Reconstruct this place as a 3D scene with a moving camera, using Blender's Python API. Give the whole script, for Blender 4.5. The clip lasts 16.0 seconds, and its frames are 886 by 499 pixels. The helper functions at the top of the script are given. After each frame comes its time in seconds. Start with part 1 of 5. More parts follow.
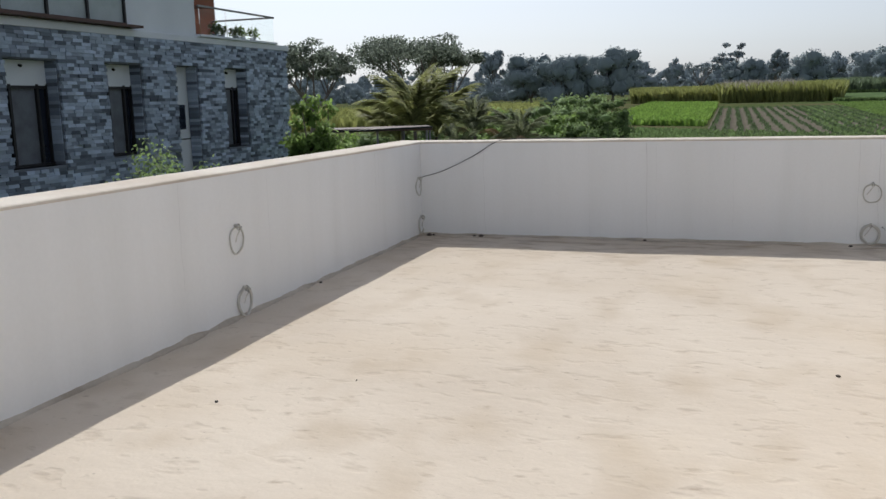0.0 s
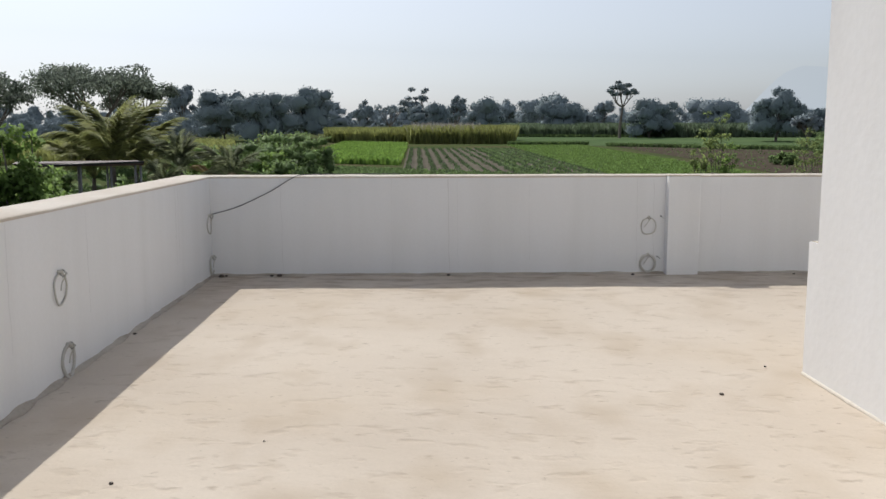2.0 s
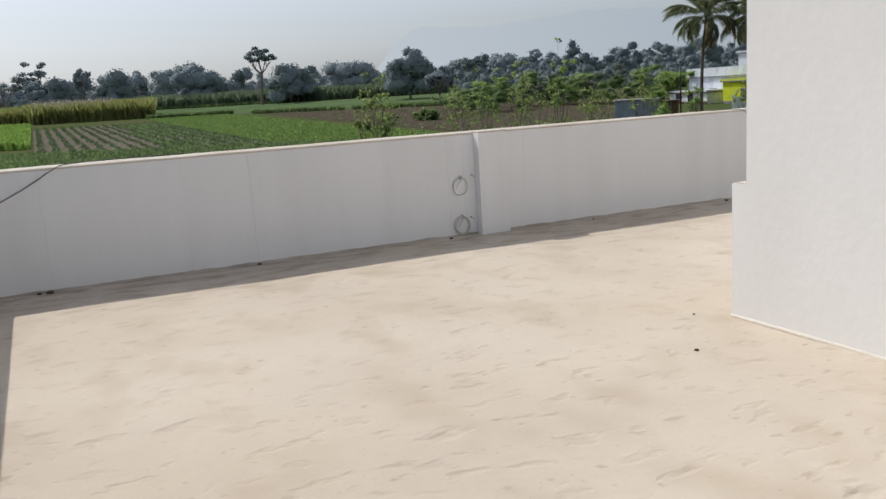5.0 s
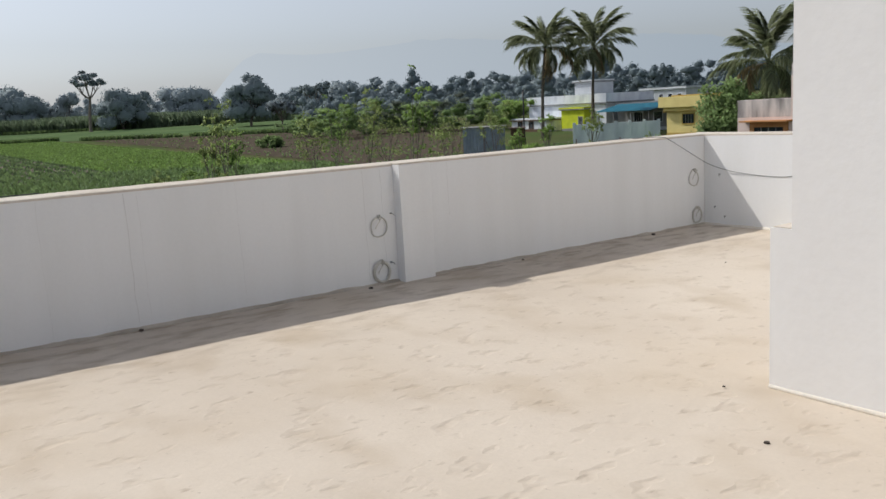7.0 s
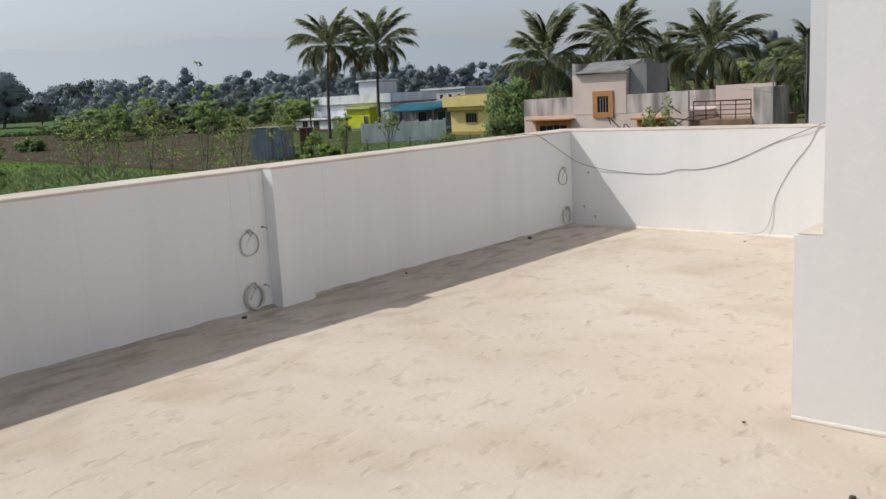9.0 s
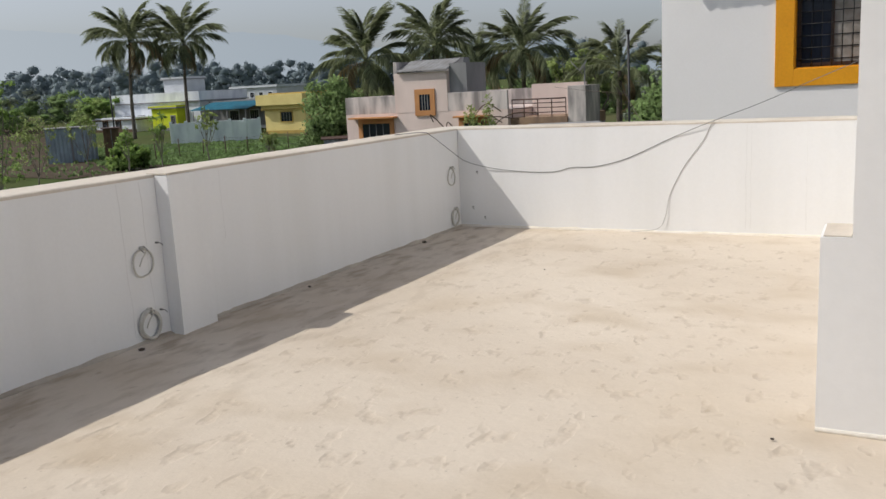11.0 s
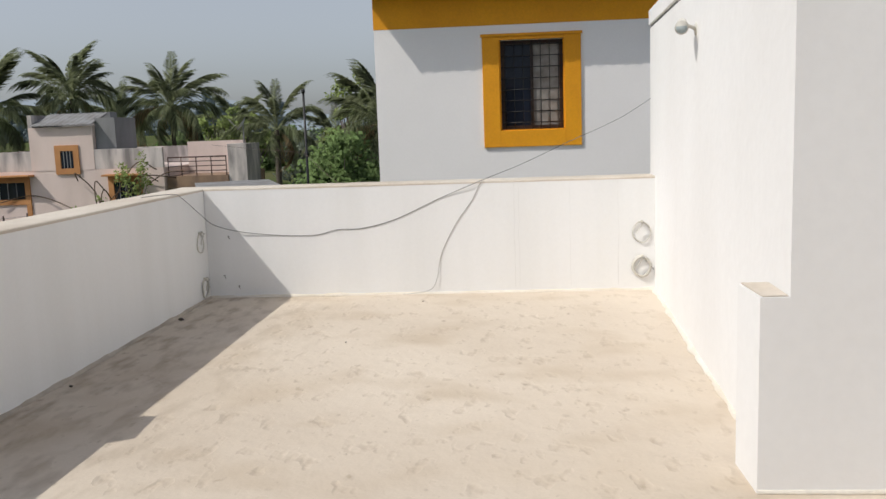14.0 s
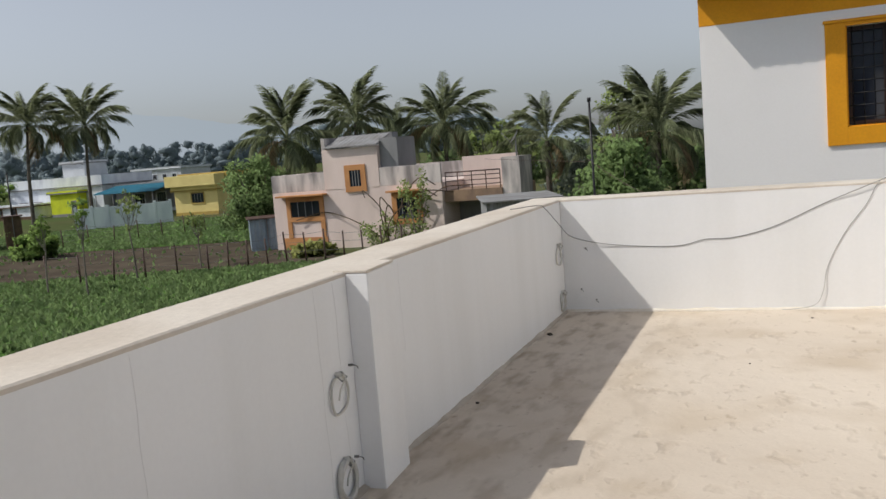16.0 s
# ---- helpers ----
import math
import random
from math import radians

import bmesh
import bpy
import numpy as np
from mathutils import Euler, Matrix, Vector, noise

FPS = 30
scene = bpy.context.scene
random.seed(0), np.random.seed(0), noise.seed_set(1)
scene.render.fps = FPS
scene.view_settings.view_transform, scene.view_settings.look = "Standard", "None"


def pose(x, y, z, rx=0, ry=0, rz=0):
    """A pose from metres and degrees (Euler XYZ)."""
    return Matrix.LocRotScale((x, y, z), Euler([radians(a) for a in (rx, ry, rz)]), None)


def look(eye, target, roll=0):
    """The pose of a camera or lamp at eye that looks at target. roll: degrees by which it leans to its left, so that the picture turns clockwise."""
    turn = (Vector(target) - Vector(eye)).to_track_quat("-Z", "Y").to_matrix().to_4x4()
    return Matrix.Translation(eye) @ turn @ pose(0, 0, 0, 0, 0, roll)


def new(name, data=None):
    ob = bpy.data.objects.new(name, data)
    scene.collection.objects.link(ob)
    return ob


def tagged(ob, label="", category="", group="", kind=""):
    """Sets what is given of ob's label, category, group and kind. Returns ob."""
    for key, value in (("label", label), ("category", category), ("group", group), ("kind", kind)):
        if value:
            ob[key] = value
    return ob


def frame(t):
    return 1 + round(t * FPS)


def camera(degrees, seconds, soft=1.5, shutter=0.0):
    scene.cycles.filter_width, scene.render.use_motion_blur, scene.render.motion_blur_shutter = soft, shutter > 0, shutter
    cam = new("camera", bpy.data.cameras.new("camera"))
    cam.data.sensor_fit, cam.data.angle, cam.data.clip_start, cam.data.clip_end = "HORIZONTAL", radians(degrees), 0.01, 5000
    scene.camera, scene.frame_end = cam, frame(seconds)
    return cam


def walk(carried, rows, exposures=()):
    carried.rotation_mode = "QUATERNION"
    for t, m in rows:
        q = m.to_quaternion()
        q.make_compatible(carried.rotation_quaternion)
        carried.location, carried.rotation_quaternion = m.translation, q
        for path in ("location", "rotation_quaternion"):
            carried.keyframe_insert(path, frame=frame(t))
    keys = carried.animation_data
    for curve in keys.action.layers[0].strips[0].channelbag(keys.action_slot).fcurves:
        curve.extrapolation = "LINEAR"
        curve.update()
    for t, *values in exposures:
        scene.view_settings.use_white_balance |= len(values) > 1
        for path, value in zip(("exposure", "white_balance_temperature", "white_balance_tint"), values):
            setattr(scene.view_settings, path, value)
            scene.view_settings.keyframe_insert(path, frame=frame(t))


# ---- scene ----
cam = camera(54.3, 16.0)
PATH = [
    (0, (3.222, -8.774, 1.422), (2.585, -6.908, 1.084), -1.5),
    (0.5, (2.917, -8.726, 1.403), (2.501, -6.795, 1.088), -1.3),
    (1, (2.661, -8.74, 1.391), (2.414, -6.776, 1.1), -0.9),
    (1.5, (2.415, -8.798, 1.401), (2.318, -6.819, 1.125), -0.6),
    (2, (2.11, -8.697, 1.403), (2.16, -6.715, 1.141), -0.1),
    (2.5, (1.805, -8.536, 1.398), (1.994, -6.563, 1.132), -0.1),
    (3, (1.485, -8.466, 1.399), (1.808, -6.513, 1.113), -0.9),
    (3.5, (1.218, -8.258, 1.41), (1.677, -6.337, 1.094), -1.8),
    (4, (0.976, -8.082, 1.405), (1.574, -6.204, 1.065), -2.6),
    (6.5, (0.723, -6.572, 1.431), (1.767, -4.9, 1.094), -3.4),
    (7, (0.757, -6.205, 1.431), (1.883, -4.584, 1.11), -3.2),
    (7.5, (0.807, -5.846, 1.42), (2.006, -4.276, 1.107), -3.3),
    (8, (0.767, -5.593, 1.412), (2.046, -4.089, 1.093), -3.3),
    (8.5, (0.836, -5.231, 1.425), (2.217, -3.824, 1.09), -3.1),
    (9, (0.782, -4.94, 1.424), (2.272, -3.652, 1.076), -3.2),
    (9.5, (0.725, -4.726, 1.434), (2.314, -3.563, 1.083), -3.7),
    (12, (0.966, -3.579, 1.445), (2.773, -2.815, 1.055), -1.7),
    (12.5, (1.055, -3.404, 1.453), (2.92, -2.795, 1.065), -1.3),
    (13, (1.013, -3.244, 1.466), (2.939, -2.851, 1.098), -1.5),
    (13.5, (0.951, -3.023, 1.474), (2.91, -2.796, 1.139), -1.4),
    (14, (1.015, -2.806, 1.477), (2.988, -2.641, 1.198), -2.0),
    (14.5, (1.05, -2.603, 1.468), (3.026, -2.429, 1.21), -2.5),
    (15, (1.056, -2.382, 1.475), (3.02, -2.121, 1.204), -3.6),
    (15.5, (1.095, -2.092, 1.49), (3.024, -1.635, 1.228), -4.6),
    (16, (1.197, -1.829, 1.49), (3.044, -1.095, 1.269), -4.7),
]
# the white balance drifts from cool to neutral as the sunlit end comes into view
walk(cam, [(t, look(eye, target, roll)) for t, eye, target, roll in PATH],
     [(0, 0.03, 6250, 9.5), (3, 0.03, 6380, 10), (7, 0.03, 6380, 10), (9.5, 0.02, 6480, 10.5), (12, 0.0, 6500, 10), (16, 0.0, 6520, 10)])

# ---------------------------------------------------------------- world and sun
SUN_EL, SUN_AZ = radians(48.6), radians(-29.2)   # azimuth clockwise from +y
world = bpy.data.worlds.new("hazy_sky")
scene.world = world
world.use_nodes = True
wn = world.node_tree.nodes
sky = wn.new("ShaderNodeTexSky")
sky.sky_type = "NISHITA"
sky.sun_disc = False
sky.sun_elevation, sky.sun_rotation = SUN_EL, SUN_AZ
sky.air_density, sky.dust_density, sky.ozone_density = 1.0, 1.9, 2.0
wn["Background"].inputs["Strength"].default_value = 0.11
pale = wn.new("ShaderNodeHueSaturation")          # thick haze takes most of the blue out of the sky
pale.inputs["Saturation"].default_value = 0.32
world.node_tree.links.new(sky.outputs["Color"], pale.inputs["Color"])
cool = wn.new("ShaderNodeMix")
cool.data_type, cool.blend_type = "RGBA", "MULTIPLY"
cool.inputs["Factor"].default_value, cool.inputs["B"].default_value = 1.0, (0.955, 0.99, 1.05, 1)
world.node_tree.links.new(pale.outputs["Color"], cool.inputs["A"])
world.node_tree.links.new(cool.outputs["Result"], wn["Background"].inputs["Color"])
sun = new("sun", bpy.data.lights.new("sun", "SUN"))
sun.data.energy, sun.data.angle, sun.data.color = 2.85, radians(0.6), (1.0, 0.955, 0.885)
sun.matrix_world = look((0, 0, 60), (0.43, -0.77, 59.0))
tagged(sun, "warm midday sun in a hazy sky", "sun", kind="structure")
scene.view_settings.exposure = 0.0


# ---------------------------------------------------------------- materials
def mat(name, col, col2=None, rough=0.85, scale=1.2, fine=35.0, bump=0.15, metal=0.0, island=0.0, rand=0.0, streak=None, spec=0.3, thin=0.0, g=0.24, soft=0.65):
    """Two-scale procedural surface: broad stains, fine grain, relief and variation piece by piece."""
    m = bpy.data.materials.new(name)
    m.use_nodes = True
    n, l = m.node_tree.nodes, m.node_tree.links
    b = n["Principled BSDF"]
    b.inputs["Roughness"].default_value, b.inputs["Metallic"].default_value = rough, metal
    b.inputs["Specular IOR Level"].default_value = spec
    geo = n.new("ShaderNodeNewGeometry")
    pos = geo.outputs["Position"]
    if streak:
        mp = n.new("ShaderNodeMapping")
        mp.inputs["Scale"].default_value = streak
        l.new(pos, mp.inputs["Vector"])
        pos = mp.outputs["Vector"]
    broad, grain = n.new("ShaderNodeTexNoise"), n.new("ShaderNodeTexNoise")
    broad.inputs["Scale"].default_value, broad.inputs["Detail"].default_value = scale, 5
    grain.inputs["Scale"].default_value, grain.inputs["Detail"].default_value = fine, 3
    l.new(pos, broad.inputs["Vector"])
    l.new(geo.outputs["Position"], grain.inputs["Vector"])
    ramp = n.new("ShaderNodeMapRange")
    ramp.inputs["From Min"].default_value, ramp.inputs["From Max"].default_value = 0.38, 0.66
    l.new(broad.outputs["Fac"], ramp.inputs["Value"])
    mix = n.new("ShaderNodeMix")
    mix.data_type = "RGBA"
    c2 = col2 or tuple(c * 0.8 for c in col)
    mix.inputs["A"].default_value, mix.inputs["B"].default_value = (*col, 1), (*c2, 1)
    l.new(ramp.outputs["Result"], mix.inputs["Factor"])
    out = mix.outputs["Result"]
    hsv = n.new("ShaderNodeHueSaturation")
    l.new(out, hsv.inputs["Color"])
    val = n.new("ShaderNodeMath")
    val.operation = "MULTIPLY_ADD"
    val.inputs[1].default_value, val.inputs[2].default_value = g, 1 - g / 2
    l.new(grain.outputs["Fac"], val.inputs[0])
    src = val.outputs["Value"]
    for amount, socket in ((island, geo.outputs["Random Per Island"]), (rand, n.new("ShaderNodeObjectInfo").outputs["Random"])):
        if amount:
            k = n.new("ShaderNodeMath")
            k.operation = "MULTIPLY_ADD"
            k.inputs[1].default_value, k.inputs[2].default_value = 2 * amount, 1 - amount
            l.new(socket, k.inputs[0])
            p = n.new("ShaderNodeMath")
            p.operation = "MULTIPLY"
            l.new(src, p.inputs[0])
            l.new(k.outputs["Value"], p.inputs[1])
            src = p.outputs["Value"]
    l.new(src, hsv.inputs["Value"])
    l.new(hsv.outputs["Color"], b.inputs["Base Color"])
    if bump:
        bp = n.new("ShaderNodeBump")
        bp.inputs["Strength"].default_value, bp.inputs["Distance"].default_value = bump, 0.01
        l.new(grain.outputs["Fac"], bp.inputs["Height"])
        l.new(bp.outputs["Normal"], b.inputs["Normal"])
    if thin:        # leaves in a crown take light as a soft mass, not as single flat cards
        up, mixn = n.new("ShaderNodeCombineXYZ"), n.new("ShaderNodeMix")
        up.inputs["Z"].default_value = 1.0
        mixn.data_type = "VECTOR"
        mixn.inputs["Factor"].default_value = soft
        l.new(geo.outputs["Normal"], mixn.inputs[4])
        l.new(up.outputs["Vector"], mixn.inputs[5])
        nv = n.new("ShaderNodeVectorMath")
        nv.operation = "NORMALIZE"
        l.new(mixn.outputs[1], nv.inputs[0])
        l.new(nv.outputs["Vector"], b.inputs["Normal"])
        tr = n.new("ShaderNodeBsdfTranslucent")
        l.new(hsv.outputs["Color"], tr.inputs["Color"])
        ms = n.new("ShaderNodeMixShader")
        ms.inputs["Fac"].default_value = thin
        l.new(b.outputs["BSDF"], ms.inputs[1])
        l.new(tr.outputs["BSDF"], ms.inputs[2])
        l.new(ms.outputs["Shader"], n["Material Output"].inputs["Surface"])
    return m


def floor_material():
    """Trowelled waterproofing mortar: cream, with drag marks, pits and dusty dark smears."""
    m = mat("cream_mortar", (0.645, 0.565, 0.47), (0.575, 0.495, 0.405), rough=0.92, scale=0.55, fine=60, bump=0.12, g=0.10, spec=0.15)
    n, l = m.node_tree.nodes, m.node_tree.links
    b = n["Principled BSDF"]
    base = b.inputs["Base Color"].links[0].from_socket
    geo = n["Geometry"]

    def smear(sx, sy, lo, hi, rot, seed):
        mp, nz, mr = n.new("ShaderNodeMapping"), n.new("ShaderNodeTexNoise"), n.new("ShaderNodeMapRange")
        mp.inputs["Scale"].default_value, mp.inputs["Rotation"].default_value = (sx, sy, 1), (0, 0, radians(rot))
        mp.inputs["Location"].default_value = (seed, seed * 0.7, 0)
        nz.inputs["Detail"].default_value, nz.inputs["Scale"].default_value, nz.inputs["Roughness"].default_value = 2.5, 1.0, 0.5
        mr.inputs["From Min"].default_value, mr.inputs["From Max"].default_value = lo, hi
        l.new(geo.outputs["Position"], mp.inputs["Vector"])
        l.new(mp.outputs["Vector"], nz.inputs["Vector"])
        l.new(nz.outputs["Fac"], mr.inputs["Value"])
        return mr.outputs["Result"], nz.outputs["Fac"]

    def blend(c, fac, amount):
        k, mx = n.new("ShaderNodeMath"), n.new("ShaderNodeMix")
        k.operation = "MULTIPLY"
        k.inputs[1].default_value = amount
        l.new(fac, k.inputs[0])
        mx.data_type = "RGBA"
        mx.inputs["B"].default_value = (*c, 1)
        l.new(k.outputs["Value"], mx.inputs["Factor"])
        return mx

    heights = []
    for sx, sy, lo, hi, rot, seed, colour, amount in (
            (5.0, 7.5, 0.57, 0.78, 14, 3.1, (0.36, 0.28, 0.20), 0.34),
            (8.0, 12.0, 0.65, 0.76, 25, 9.4, (0.28, 0.21, 0.15), 0.48),
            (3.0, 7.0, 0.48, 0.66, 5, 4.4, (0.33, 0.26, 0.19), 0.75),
            (22.0, 25.0, 0.68, 0.78, 0, 5.0, (0.20, 0.15, 0.11), 0.4),
            (2.2, 1.4, 0.52, 0.75, 30, 1.7, (0.46, 0.37, 0.27), 0.55),
            (0.7, 0.9, 0.50, 0.70, 60, 7.7, (0.55, 0.44, 0.31), 0.22)):
        fac, raw = smear(sx, sy, lo, hi, rot, seed)
        if seed == 4.4:      # these smears thicken towards the front parapet
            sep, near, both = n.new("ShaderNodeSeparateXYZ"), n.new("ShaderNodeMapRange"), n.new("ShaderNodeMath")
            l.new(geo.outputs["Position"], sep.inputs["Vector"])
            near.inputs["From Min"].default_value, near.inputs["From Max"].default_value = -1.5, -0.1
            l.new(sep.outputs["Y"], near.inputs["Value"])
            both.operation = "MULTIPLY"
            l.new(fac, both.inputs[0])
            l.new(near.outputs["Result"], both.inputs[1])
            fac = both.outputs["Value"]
        mx = blend(colour, fac, amount)
        l.new(base, mx.inputs["A"])
        base = mx.outputs["Result"]
        heights.append(fac)
    l.new(base, b.inputs["Base Color"])
    fac, raw = smear(5.0, 7.0, 0.3, 0.7, 10, 2.2)
    add = n.new("ShaderNodeMath")
    add.operation = "SUBTRACT"
    l.new(raw, add.inputs[0])
    l.new(heights[0], add.inputs[1])
    bp = n.new("ShaderNodeBump")
    bp.inputs["Strength"].default_value, bp.inputs["Distance"].default_value = 0.5, 0.02
    l.new(add.outputs["Value"], bp.inputs["Height"])
    l.new(n["Bump"].outputs["Normal"], bp.inputs["Normal"])
    l.new(bp.outputs["Normal"], b.inputs["Normal"])
    return m


def glass_material(name, colour, rough=0.05):
    m = bpy.data.materials.new(name)
    m.use_nodes = True
    b = m.node_tree.nodes["Principled BSDF"]
    b.inputs["Base Color"].default_value = (*colour, 1)
    b.inputs["Roughness"].default_value, b.inputs["Transmission Weight"].default_value, b.inputs["IOR"].default_value = rough, 1.0, 1.1
    return m


M_FLOOR = floor_material()
M_WHITE = mat("white_wall_paint", (0.83, 0.83, 0.825), (0.795, 0.795, 0.785), rough=0.75, scale=1.4, fine=40, bump=0.05, g=0.05, streak=(2.2, 2.2, 0.22))
M_ROUGHWHITE = mat("rough_white_plaster", (0.83, 0.825, 0.815), (0.78, 0.77, 0.755), rough=0.8, scale=0.9, fine=16, bump=0.2, g=0.06, streak=(1, 1, 0.5))
M_CAP = mat("bare_cement_cap", (0.66, 0.60, 0.52), (0.56, 0.49, 0.41), rough=0.9, scale=1.5, fine=30, bump=0.3)
M_FILLET = mat("grimy_mortar_fillet", (0.55, 0.49, 0.41), (0.38, 0.33, 0.27), rough=0.95, scale=2.5, fine=30, bump=0.5)
M_STAINFIL = mat("cream_mortar_fillet", (0.74, 0.70, 0.63), (0.66, 0.59, 0.49), rough=0.95, scale=2.0, fine=30, bump=0.4)
M_CRACK = mat("plaster_crack", (0.66, 0.655, 0.64), (0.74, 0.735, 0.72), rough=0.9)
M_PVC = mat("white_pvc_wire", (0.62, 0.60, 0.55), (0.48, 0.46, 0.41), rough=0.5, scale=8)
M_DARKWIRE = mat("dark_cable", (0.10, 0.10, 0.10), rough=0.6)
M_GREYWIRE = mat("grey_cable", (0.20, 0.195, 0.185), (0.16, 0.155, 0.15), rough=0.6)
M_PALEWIRE = mat("pale_grey_cable", (0.44, 0.43, 0.41), (0.38, 0.37, 0.35), rough=0.6)
M_DEBRIS = mat("dark_grit", (0.06, 0.05, 0.045), (0.10, 0.08, 0.06), rough=0.9)
M_ORANGE = mat("orange_yellow_paint", (0.82, 0.36, 0.012), (0.74, 0.31, 0.012), rough=0.65, scale=1.0)
M_BROWN = mat("brown_window_frame", (0.055, 0.03, 0.02), rough=0.45)
M_BLACK = mat("black_painted_steel", (0.02, 0.02, 0.022), rough=0.45)
M_DARKGLASS = mat("dark_tinted_glass", (0.012, 0.016, 0.028), (0.02, 0.025, 0.04), rough=0.06, bump=0, spec=0.6)
M_CURTAIN = mat("grey_curtain", (0.36, 0.33, 0.30), (0.22, 0.20, 0.18), rough=0.9, scale=6)
M_TIN = mat("blue_grey_tin", (0.29, 0.36, 0.42), (0.23, 0.285, 0.335), rough=0.5, scale=1.5, metal=0.2)
M_ROOFTIN = mat("grey_roof_sheet", (0.30, 0.30, 0.30), (0.22, 0.21, 0.20), rough=0.6, metal=0.2)
M_STONES = mat("grey_split_stone", (0.275, 0.325, 0.405), (0.235, 0.28, 0.35), rough=0.85, scale=2.0, fine=30, bump=0.4, island=0.7)
M_STONE_PIECE = mat("grey_split_stone_piece", (0.275, 0.325, 0.405), (0.235, 0.28, 0.35), rough=0.85, scale=2.0, fine=30, bump=0.4, rand=0.7)
M_JOINT = mat("dark_stone_backing", (0.15, 0.165, 0.195), rough=0.9)
M_GREYWALL = mat("pale_grey_paint", (0.52, 0.54, 0.56), (0.46, 0.48, 0.50), rough=0.7)
M_NEIGHBOUR = mat("pale_grey_house_paint", (0.88, 0.855, 0.845), (0.85, 0.825, 0.815), rough=0.75, scale=0.8, g=0.05, bump=0.05)
M_BLIND = mat("blue_grey_blind", (0.14, 0.155, 0.18), (0.10, 0.11, 0.13), rough=0.8, scale=3)
M_FROST = mat("frosted_pane", (0.36, 0.41, 0.42), (0.30, 0.35, 0.36), rough=0.35, scale=2)
M_BROWNCEM = mat("brown_stained_concrete", (0.33, 0.225, 0.15), (0.22, 0.15, 0.11), rough=0.9, scale=1.5)
M_SILT = mat("dried_silt", (0.53, 0.45, 0.36), (0.43, 0.355, 0.275), rough=0.95, scale=6, fine=60)
M_VILLA = mat("cool_white_villa_paint", (0.66, 0.695, 0.74), (0.60, 0.635, 0.68), rough=0.7, scale=0.8, g=0.06)
M_RUST = mat("rust_brown_panel", (0.26, 0.085, 0.04), (0.20, 0.07, 0.035), rough=0.6)
M_SILL = mat("dark_brown_sill", (0.10, 0.06, 0.05), rough=0.6)
M_GLASS = glass_material("greenish_glass", (0.965, 0.985, 0.98))
M_PINK = mat("faded_pink_paint", (0.76, 0.63, 0.575), (0.67, 0.55, 0.50), rough=0.85, scale=0.8, streak=(1, 1, 0.4))
M_STAINED = mat("rain_stained_cement", (0.64, 0.58, 0.55), (0.24, 0.22, 0.215), rough=0.9, scale=1.6, streak=(1, 1, 0.25))
M_GREYCEM = mat("grey_cement", (0.27, 0.27, 0.275), (0.19, 0.19, 0.195), rough=0.9, scale=1.0, streak=(1, 1, 0.3))
M_TERRA = mat("orange_brown_trim", (0.55, 0.27, 0.11), (0.45, 0.21, 0.085), rough=0.8)
M_YELLOW = mat("pale_yellow_paint", (0.74, 0.62, 0.26), (0.66, 0.54, 0.22), rough=0.8, scale=0.8)
M_OCHRE = mat("ochre_paint", (0.46, 0.33, 0.09), (0.38, 0.27, 0.08), rough=0.8)
M_LIME = mat("lime_yellow_paint", (0.60, 0.66, 0.03), (0.5, 0.56, 0.03), rough=0.8)
M_TEAL = mat("teal_roof_sheet", (0.02, 0.17, 0.25), (0.02, 0.13, 0.19), rough=0.5)
M_COMPOUND = mat("whitewashed_compound_wall", (0.74, 0.77, 0.81), (0.55, 0.58, 0.64), rough=0.9, scale=0.9, streak=(1, 1, 0.4))
M_WOOD = mat("weathered_wood", (0.13, 0.085, 0.055), (0.09, 0.06, 0.04), rough=0.9, scale=4)
M_SOIL = mat("brown_soil", (0.105, 0.087, 0.066), (0.07, 0.057, 0.044), rough=0.95, scale=0.8, fine=6, bump=0.5, spec=0.0)
M_FURROW = mat("grey_brown_tilth", (0.155, 0.14, 0.11), (0.12, 0.108, 0.085), rough=0.95, scale=0.5, fine=5, bump=0.5, spec=0.0)
M_GROUND = mat("weedy_ground", (0.075, 0.105, 0.04), (0.11, 0.105, 0.055), rough=0.95, scale=0.06, fine=2.0, bump=0.4, spec=0.0)
M_LAWN = mat("short_green_crop", (0.12, 0.23, 0.055), (0.09, 0.18, 0.045), rough=0.9, scale=0.15, fine=3, bump=0.5, spec=0.0)
M_FARCROP = mat("pale_green_crop", (0.115, 0.165, 0.075), (0.085, 0.13, 0.06), rough=0.9, scale=0.05, fine=1.5, bump=0.5, spec=0.0)


def leaf(name, col, col2, isl=0.35, thin=0.45, scale=0.5, soft=0.65):
    return mat(name, col, col2, rough=0.6, scale=scale, fine=4, bump=0, island=isl, thin=thin, spec=0.1, soft=soft)


L_DARK = leaf("dark_mango_leaves", (0.23, 0.27, 0.215), (0.2, 0.235, 0.185), thin=0.7)
L_MID = leaf("green_leaves", (0.22, 0.315, 0.12), (0.18, 0.265, 0.10))
L_BRIGHT = leaf("bright_green_leaves", (0.25, 0.37, 0.10), (0.20, 0.305, 0.085))
L_CROP = leaf("light_green_crop_leaves", (0.31, 0.48, 0.1), (0.25, 0.41, 0.085))
L_CANE = leaf("yellow_green_cane_leaves", (0.42, 0.44, 0.15), (0.34, 0.37, 0.125))
L_CANE2 = leaf("green_cane_leaves", (0.22, 0.29, 0.17), (0.19, 0.25, 0.15))
L_PALM = leaf("palm_leaflets", (0.275, 0.31, 0.175), (0.22, 0.245, 0.14), thin=0.6)
